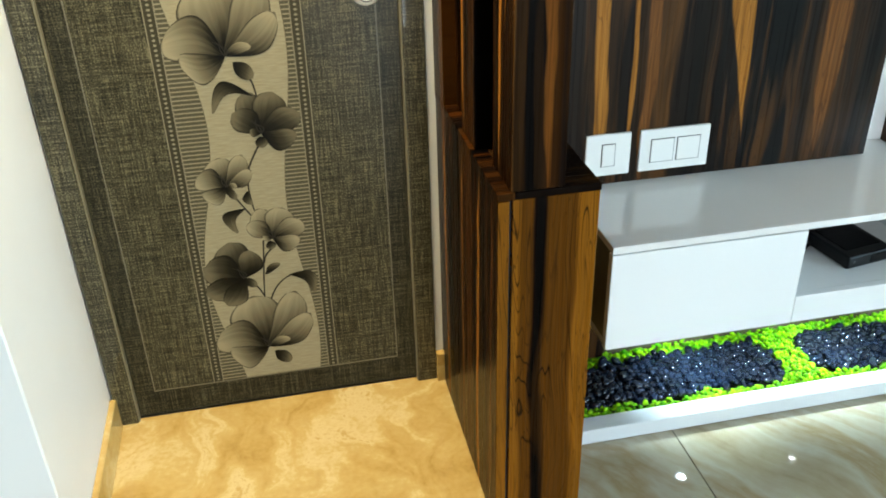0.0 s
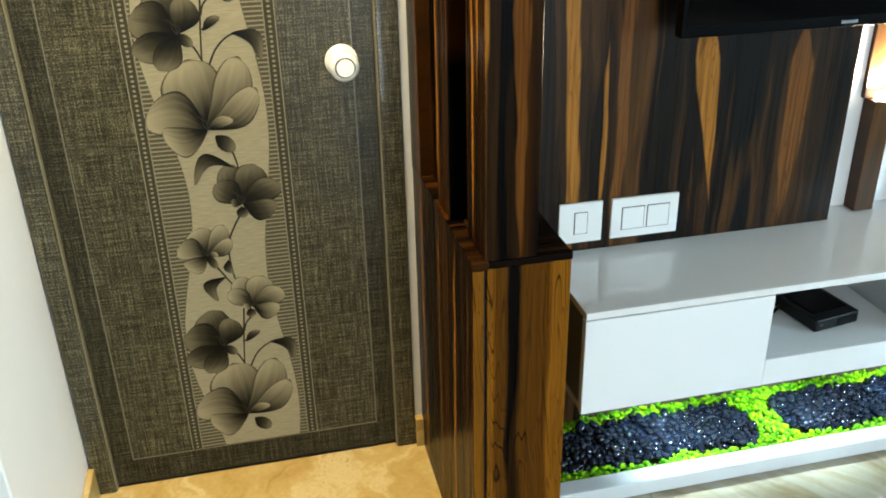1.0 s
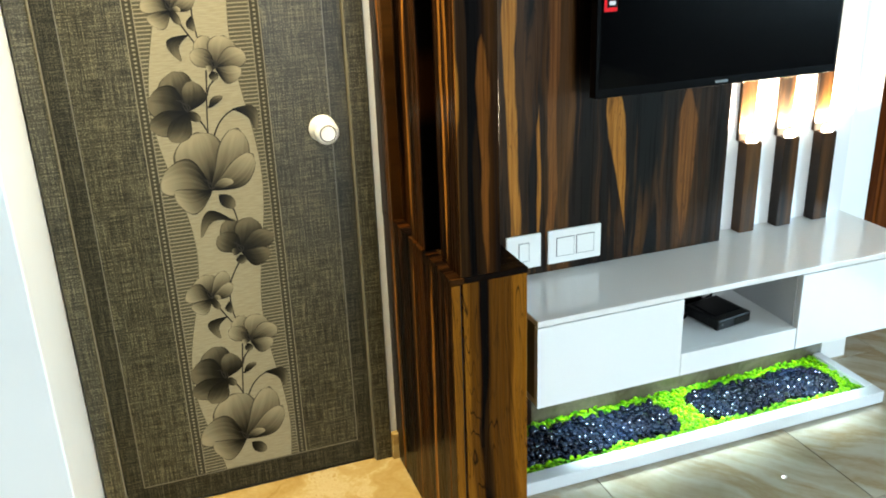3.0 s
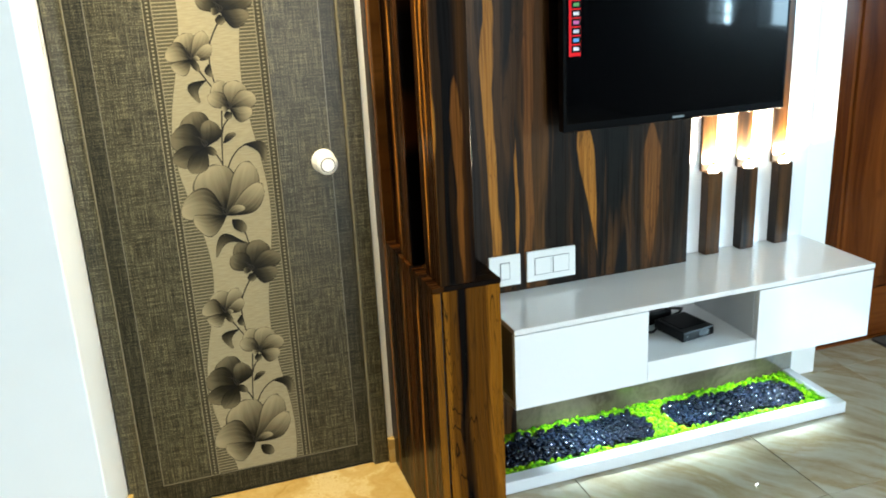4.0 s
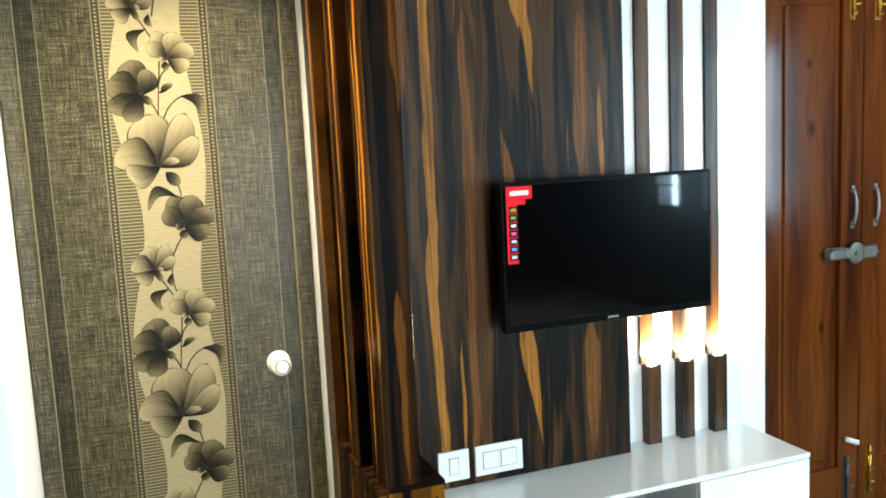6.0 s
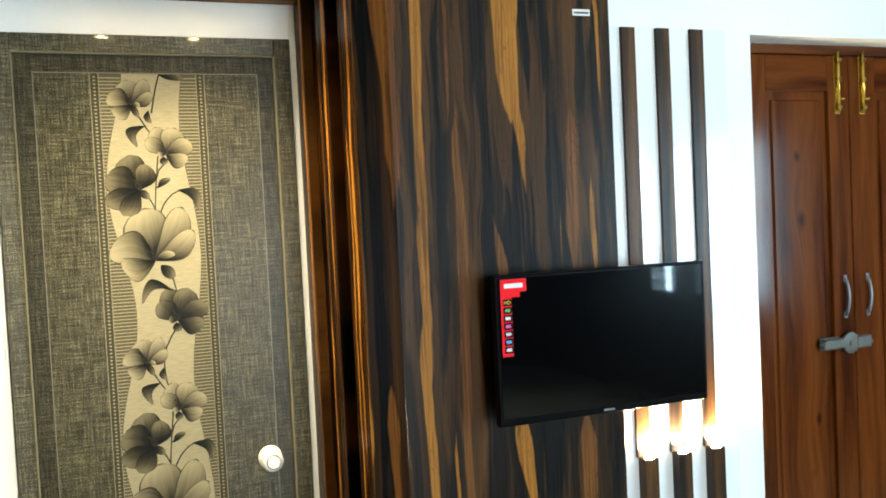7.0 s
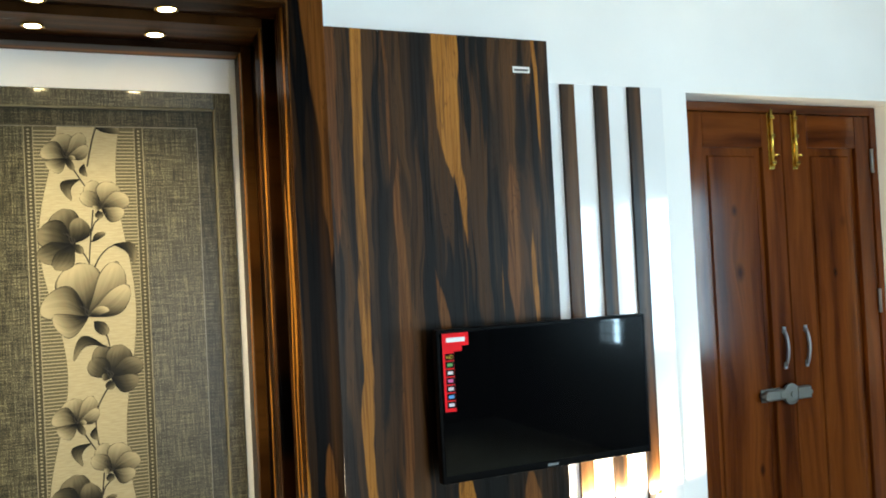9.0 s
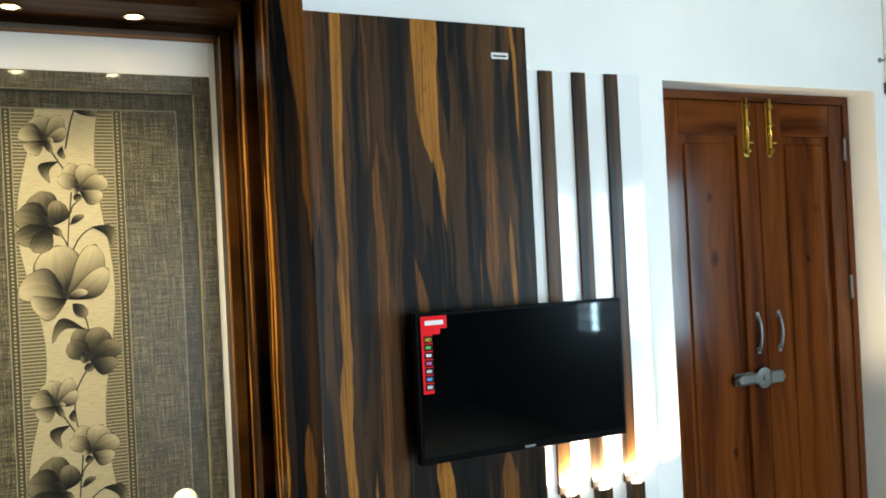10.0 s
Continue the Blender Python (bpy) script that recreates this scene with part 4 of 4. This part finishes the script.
# ---------------- console ----------------
con = thing("tv_console", (1.28, 1.77, 0.303), "floating white console with two drawers and an open niche", "console")
CX0, CX1, CY0 = 0.671, 1.886, 1.599
part("top_slab", box(CX0 - 0.001, CX1 + 0.001, CY0 - 0.002, 1.9395, 0.5305, 0.5465, 0.0018, seg=2), M_TOP, con, "polished white stone top")
part("bottom_board", box(CX0 + 0.003, CX1 - 0.003, CY0 + 0.02, 1.9395, 0.303, 0.320), M_CARCASS, con)
# The left end board carries the shade beside the pier in its colour.
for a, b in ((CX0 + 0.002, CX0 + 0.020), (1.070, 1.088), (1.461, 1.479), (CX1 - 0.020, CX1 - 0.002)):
    part("side_board", box(a, b, CY0 + 0.0205, 1.939, 0.3205, 0.5300), M_SHADEDSIDE if a < 0.7 else M_CARCASS, con)
part("back_board", box(1.088, 1.461, 1.925, 1.939, 0.3205, 0.5300), M_CARCASS, con)
part("niche_floor", box(1.0885, 1.4605, CY0 + 0.019, 1.925, 0.350, 0.368), M_GLOSS, con)
part("niche_rail", box(1.0885, 1.4605, CY0 + 0.001, CY0 + 0.019, 0.303, 0.368, 0.001), M_GLOSS, con, "glossy white rail under the niche")
for a, b in ((CX0, 1.0870), (1.4620, CX1)):
    part("drawer_front", box(a, b, CY0, CY0 + 0.019, 0.303, 0.5265, 0.0012), M_GLOSS, con, "plain glossy white drawer front")
for sx, sy in UNDER:
    u = part("under_light", turned([(0.024, 0.0), (0.026, -0.002), (0.024, -0.004)], (sx, sy, 0.303), steps=24), M_STEEL, con, "round spotlight under the console", True)
    part("lens", turned([(0.0075, -0.0042), (0.0065, -0.0050)], (sx, sy, 0.303), steps=24), M_LAMPCOOL, u, "glowing cool lens")
# Two boards added so that the gap by the pier stays dark.
solid("side_filler_board", box(0.583, 0.6715, 1.905, 1.930, 0.043, 0.5465), M_PANEL, "dark striped board added to darken the gap between pier and console", "wall panel", kind="")
solid("under_filler_board", box(0.6715, 0.80, 1.905, 1.930, 0.043, 0.3025), M_PANEL, "dark striped board added to darken the space under the console end", "wall panel", kind="")
solid("wall_skirting_panel", box(0.582, 1.888, 1.930, 1.9395, 0.0, 0.3025), M_BACKTILE, "polished olive-brown marble tile below the console", "wall")

stb = thing("set_top_box", (1.300, 1.740, 0.368), "small black plastic set-top box in the console niche", "set-top box")
part("case", box(1.238, 1.362, 1.674, 1.806, 0.3715, 0.402, 0.004, seg=2), M_BOX, stb)
part("front_window", box(1.300, 1.354, 1.6728, 1.6742, 0.377, 0.397), M_SCREEN, stb, "glossy display window")
part("key", box(1.250, 1.258, 1.6725, 1.6742, 0.385, 0.391, 0.001), M_DARKSTEEL, stb)
part("cover", box(1.252, 1.348, 1.700, 1.796, 0.402, 0.4045, 0.001), M_TVBODY, stb, "matt vented cover")
for fx in (1.250, 1.350):
    for fy in (1.688, 1.794):
        part("foot", box(fx - 0.006, fx + 0.006, fy - 0.006, fy + 0.006, 0.3682, 0.3716), M_BOX, stb)
stb.rotation_euler = (0, 0, radians(9))
rtr = thing("cable_box", (1.20, 1.85, 0.368), "flat black box with a tangle of leads behind the set-top box", "box")
part("case", box(1.130, 1.310, 1.822, 1.905, 0.3685, 0.412, 0.006, seg=2), M_BOX, rtr)
LEADS = ([(1.285, 1.822, 0.385), (1.33, 1.815, 0.40), (1.365, 1.85, 0.395), (1.36, 1.91, 0.375)], [(1.20, 1.90, 0.415), (1.24, 1.86, 0.436), (1.31, 1.85, 0.425), (1.335, 1.90, 0.376)],
         [(1.15, 1.83, 0.413), (1.19, 1.84, 0.432), (1.26, 1.83, 0.428), (1.30, 1.82, 0.410)], [(1.14, 1.83, 0.376), (1.16, 1.78, 0.373), (1.21, 1.77, 0.373), (1.245, 1.79, 0.380)])
for pts in LEADS:
    part("lead", tube(pts, 0.0045), M_BOX, rtr, "black lead", True)

plug = thing("cable_plug", (0.684, 1.755, 0.303), "small white plug under the console end", "plug")
part("body", box(0.672, 0.696, 1.742, 1.770, 0.278, 0.3028, 0.003, seg=2), M_PLASTICWHITE, plug)
part("lead", tube([(0.684, 1.770, 0.288), (0.680, 1.82, 0.272), (0.676, 1.904, 0.270)], 0.003), M_PLASTICWHITE, plug)

# ---------------- pebble tray ----------------
tray = thing("pebble_tray", (1.24, 1.78, 0), "low white stone kerb tray under the console", "tray")
TX0, TX1, TY0, TY1, TZ = 0.583, 1.884, 1.651, 1.930, 0.042
part("front_kerb", box(TX0, TX1, TY0, TY0 + 0.045, 0.002, TZ, 0.003, seg=2), M_TRAY, tray)
part("side_kerb", box(TX1 - 0.032, TX1, TY0 + 0.045, TY1, 0.002, TZ, 0.003, seg=2), M_TRAY, tray)
part("bed", box(TX0, TX1 - 0.032, TY0 + 0.045, TY1, 0.002, 0.016), M_BLACK, tray, "dark bed under the stones")
BEDS = [(0.600, 1.222, 1.728, 1.888), (1.292, 1.812, 1.728, 1.888)]


def in_bed(x, y, grow=0.0):
    for a, b, c, d in BEDS:
        wob = 0.012 * math.sin(23 * x) + 0.008 * math.sin(61 * x + 1.0)
        cx, cy = min(max(x, a + 0.05), b - 0.05), min(max(y, c + 0.05), d - 0.05)
        if math.hypot(x - cx, y - cy) < 0.05 + grow + 0.5 * wob:
            return True
    return False


def stones(name, places, size, squash, mat_, label, category, sub):
    """Many small rounded stones as one mesh."""
    proto = bmesh.new()
    bmesh.ops.create_icosphere(proto, subdivisions=sub, radius=1.0)
    pv = np.array([v.co[:] for v in proto.verts])
    pf = [[v.index for v in f.verts] for f in proto.faces]
    proto.free()
    rng = np.random.RandomState(5)
    vs, fs, base = [], [], 0
    for x, y, z in places:
        s = size * rng.uniform(0.72, 1.3)
        k = pv * np.array([s * rng.uniform(0.9, 1.35), s * rng.uniform(0.7, 1.0), s * squash * rng.uniform(0.8, 1.1)])
        k = k * (1 + 0.12 * np.sin(3.1 * pv[:, [1, 2, 0]] + rng.uniform(0, 6)))
        e = Euler((rng.uniform(-0.7, 0.7), rng.uniform(-0.7, 0.7), rng.uniform(0, 6.28))).to_matrix()
        k = k @ np.array(e).T + np.array([x, y, z])
        vs.extend(map(tuple, k))
        fs.extend([[i + base for i in f] for f in pf])
        base += len(pv)
    me = bpy.data.meshes.new(name)
    me.from_pydata(vs, [], fs)
    me.materials.append(mat_)
    for p in me.polygons:
        p.use_smooth = True
    return tagged(new(name, me), label, category, kind="stuff")


def island(name, a, b, rough, coat):
    m = material(name, rough=rough, coat=coat)
    n = Net(m)
    g = n.node("ShaderNodeNewGeometry")
    n.colour(n.mix(g.outputs["Random Per Island"], a, b))
    return m


# The blue of the lamps' reflections is put into the stone colour.
M_PEBBLE = island("black_polished_pebble", (0.0016, 0.0030, 0.0065), (0.0075, 0.0140, 0.0290), 0.09, 0.0)
M_PEBBLE.node_tree.nodes["Principled BSDF"].inputs["Specular IOR Level"].default_value = 0.6
M_GREEN = island("green_dyed_chips", (0.045, 0.24, 0.0005), (0.27, 0.56, 0.001), 0.45, 0.0)
M_GREEN.node_tree.nodes["Principled BSDF"].inputs["Specular IOR Level"].default_value = 0.2
rng = np.random.RandomState(3)
black, green = [], []
y = TY0 + 0.050
while y < TY1 - 0.004:
    x = TX0 + 0.01
    while x < TX1 - 0.038:
        xx, yy = x + rng.uniform(-0.0035, 0.0035), y + rng.uniform(-0.003, 0.003)
        if in_bed(xx, yy):
            black.append((xx, yy, 0.031 + rng.uniform(-0.004, 0.008)))
        x += 0.0180
    y += 0.0150
y = TY0 + 0.050
while y < TY1 - 0.003:
    x = TX0 + 0.01
    while x < TX1 - 0.035:
        xx, yy = x + rng.uniform(-0.003, 0.003), y + rng.uniform(-0.003, 0.003)
        if not in_bed(xx, yy, 0.002):
            green.append((xx, yy, 0.029 + rng.uniform(-0.005, 0.009)))
        x += 0.0088
    y += 0.0082
stones("black_pebbles", black, 0.0118, 0.78, M_PEBBLE, "glossy black polished pebbles filling two beds of the tray", "pebbles", 2)
stones("green_chips", green, 0.0064, 0.8, M_GREEN, "bright green dyed stone chips round the black pebbles", "stone chips", 1)

# ---------------- teak double door ----------------
td = thing("door_2", (2.56, DY, 0), "closed varnished teak double door in a white opening", "door", kind="structure")
part("frame_post", box(DX0, DX0 + 0.034, 2.070, 2.14, 0, DZ, 0.002), M_TEAK, td)
part("frame_post", box(DX1 - 0.034, DX1, 2.070, 2.14, 0, DZ, 0.002), M_TEAK, td)
part("frame_head", box(DX0 + 0.034, DX1 - 0.034, 2.070, 2.14, DZ - 0.036, DZ, 0.002), M_TEAK_H, td)
SPLIT = 2.587
LEAVES_X = ((DX0 + 0.036, SPLIT - 0.002, 2.185, 2.482), (SPLIT + 0.002, DX1 - 0.036, 2.722, 2.995))
for a, b, pa, pb in LEAVES_X:
    lf = part("leaf", box(pa - 0.012, pb + 0.012, 2.094, 2.108, 0.19, 2.075), M_TEAK_P, td, "recessed teak board")
    part("raised_field", box(pa + 0.028, pb - 0.028, 2.087, 2.096, 0.25, 2.032, 0.006), M_TEAK_P, lf)
    part("stile", box(a, pa, 2.077, 2.117, 0.012, 2.198, 0.003), M_TEAK, lf)
    part("stile", box(pb, b, 2.077, 2.117, 0.012, 2.198, 0.003), M_TEAK, lf)
    part("top_rail", box(pa, pb, 2.0775, 2.117, 2.062, 2.198, 0.003), M_TEAK_H, lf)
    part("bottom_rail", box(pa, pb, 2.0775, 2.117, 0.012, 0.215, 0.003), M_TEAK_H, lf)
part("threshold", box(DX0, DX1, 2.075, 2.15, 0.0, 0.011), M_TEAK_H, td)
part("closing_board", box(DX0, DX1, 2.145, 2.17, 0, DZ + 0.05), M_TEAK_P, td)


def tower_bolt(x, z0, z1, mat_, label):
    t = part("tower_bolt", box(x - 0.014, x + 0.014, 2.073, 2.077, z0, z1, 0.001), mat_, td, label)
    part("rod", tube([(x, 2.066, z0 + 0.01), (x, 2.066, z1 + 0.012)], 0.0065), mat_, t, "", True)
    for zz in (z0 + 0.025, (z0 + z1) / 2 + 0.02, z1 - 0.02):
        part("keeper", box(x - 0.011, x + 0.011, 2.0565, 2.073, zz - 0.007, zz + 0.007, 0.002), mat_, t)
    part("bolt_knob", tube([(x + 0.004, 2.064, z0 + 0.055), (x + 0.022, 2.056, z0 + 0.055)], 0.005), mat_, t, "", True)


tower_bolt(2.525, 1.975, 2.200, M_BRASS, "long brass tower bolt")
tower_bolt(2.650, 1.975, 2.200, M_BRASS, "long brass tower bolt")
tower_bolt(2.640, 0.075, 0.275, M_BRASS, "brass tower bolt at the foot")
tower_bolt(2.520, 0.075, 0.245, M_DARKSTEEL, "dull dark tower bolt at the foot")
for hx in (2.538, 2.652):
    bow = [(hx + 0.003 * math.sin(math.pi * k / 12), 2.074 - 0.015 * math.sin(math.pi * k / 12) ** 0.6, 1.195 + 0.140 * k / 12) for k in range(13)]
    h = part("pull_handle", tube(bow, 0.0068, steps=12), M_STEEL, td, "curved steel pull handle", True)
    for zz in (1.195, 1.335):
        part("rose", box(hx - 0.009, hx + 0.009, 2.071, 2.077, zz - 0.014, zz + 0.014, 0.002), M_STEEL, h)
latch = part("latch", tube([(2.392, 2.062, 1.088), (2.652, 2.062, 1.082)], 0.009, steps=14), M_LATCH, td, "heavy grey sliding door latch", True)
part("latch_plate", box(2.402, 2.504, 2.0735, 2.0770, 1.062, 1.112, 0.002), M_LATCH, latch)
part("latch_plate", box(2.589, 2.656, 2.0735, 2.0770, 1.058, 1.108, 0.002), M_LATCH, latch)
for xx in (2.409, 2.484, 2.616):
    part("latch_staple", box(xx - 0.008, xx + 0.008, 2.048, 2.074, 1.072, 1.100, 0.004), M_LATCH, latch)
part("latch_disc", turned([(0.040, 0.0), (0.042, 0.004), (0.041, 0.012), (0.029, 0.0145), (0.012, 0.015), (0.012, 0.020)], (2.540, 2.064, 1.086), "y", 24), M_LATCH, latch, "round lock boss")
part("latch_case", box(2.412, 2.529, 2.050, 2.0735, 1.066, 1.108, 0.009, seg=2), M_LATCH, latch)
part("latch_tail", box(2.566, 2.640, 2.046, 2.062, 1.062, 1.110, 0.004), M_LATCH, latch)
for zz in (2.01, 1.42, 0.35):
    part("hinge", tube([(DX1 - 0.035, 2.070, zz - 0.05), (DX1 - 0.035, 2.070, zz + 0.05)], 0.007), M_STEEL, td, "steel butt hinge", True)
part("stopper", tube([(2.505, 2.062, 0.335), (2.552, 2.045, 0.318)], 0.011), M_PLASTICWHITE, td, "white plastic bolt cap", True)

hook = thing("wall_hook", (3.160, 1.94, 2.365), "small grey metal hook on the white wall", "hook")
part("base", turned([(0.011, 0.0), (0.011, 0.003), (0.008, 0.005)], (3.160, 1.9398, 2.368), "y", 18), M_STEEL, hook)
part("bend", tube([(3.160, 1.936, 2.368), (3.160, 1.918, 2.362), (3.160, 1.912, 2.372)], 0.003), M_STEEL, hook)
clip = thing("cable_clip", (3.185, 1.94, 2.24), "small grey plastic clip on the white wall", "clip")
part("body", box(3.174, 3.196, 1.922, 1.9398, 2.225, 2.275, 0.005, seg=2), M_DARKSTEEL, clip)
part("cable", tube([(3.185, 1.930, 2.27), (3.187, 1.932, 2.40), (3.185, 1.932, 2.76)], 0.004), M_FROST, clip, "thin pale cable")

# ---------------- door mat ----------------
M_MAT = painted("dark_rubber_mat", (0.045, 0.045, 0.042), 0.7, 0.3)
M_MATIN = painted("grey_green_carpet", (0.16, 0.22, 0.15), 0.9, 0.5)
mat_ob = thing("door_mat", (2.75, 1.93, 0), "grey-green door mat with a dark border before the teak door", "door mat")
part("border", box(2.385, 3.06, 1.80, 2.064, 0.0, 0.010, 0.003), M_MAT, mat_ob)
part("carpet", box(2.42, 3.025, 1.835, 2.030, 0.010, 0.0135, 0.001), M_MATIN, mat_ob)

# wall mark by the door
solid("wall_mark", box(-0.390, -0.3895, 1.905, 1.9075, 1.33, 1.42), M_LINE, "thin dark pencil mark on the white wall", "mark", kind="")

# ---------------- floor tiles ----------------
S, J = 0.627, 0.0013
tile_mesh = {}
floor_ob = bpy.data.objects["floor"]


def floor_tile(x0, x1, y0, y1):
    key = (round(x1 - x0, 4), round(y1 - y0, 4))
    if key not in tile_mesh:
        bm = box(0, x1 - x0, 0, y1 - y0, -0.010, 0.0, 0.0008)
        me = bpy.data.meshes.new("tile")
        bm.to_mesh(me)
        bm.free()
        me.materials.append(M_TILE)
        tile_mesh[key] = me
    ob = new("tile", tile_mesh[key])
    ob.location = (x0, y0, 0)
    ob.parent = floor_ob


kx = -7
while 0.878 + kx * S < X1:
    ky = -8
    while 1.30 + ky * S < 2.15:
        a, b = max(0.878 + kx * S + J, X0), min(0.878 + (kx + 1) * S - J, X1)
        c, d = max(1.30 + ky * S + J, Y0), min(1.30 + (ky + 1) * S - J, 2.145)
        ky += 1
        if b - a < 0.02 or d - c < 0.02:
            continue
        if c > 1.29:
            # beyond the portal the tiles stop at the passage slab
            a = max(a, 0.433)
            if b - a < 0.02:
                continue
        floor_tile(a, b, c, d)
    kx += 1
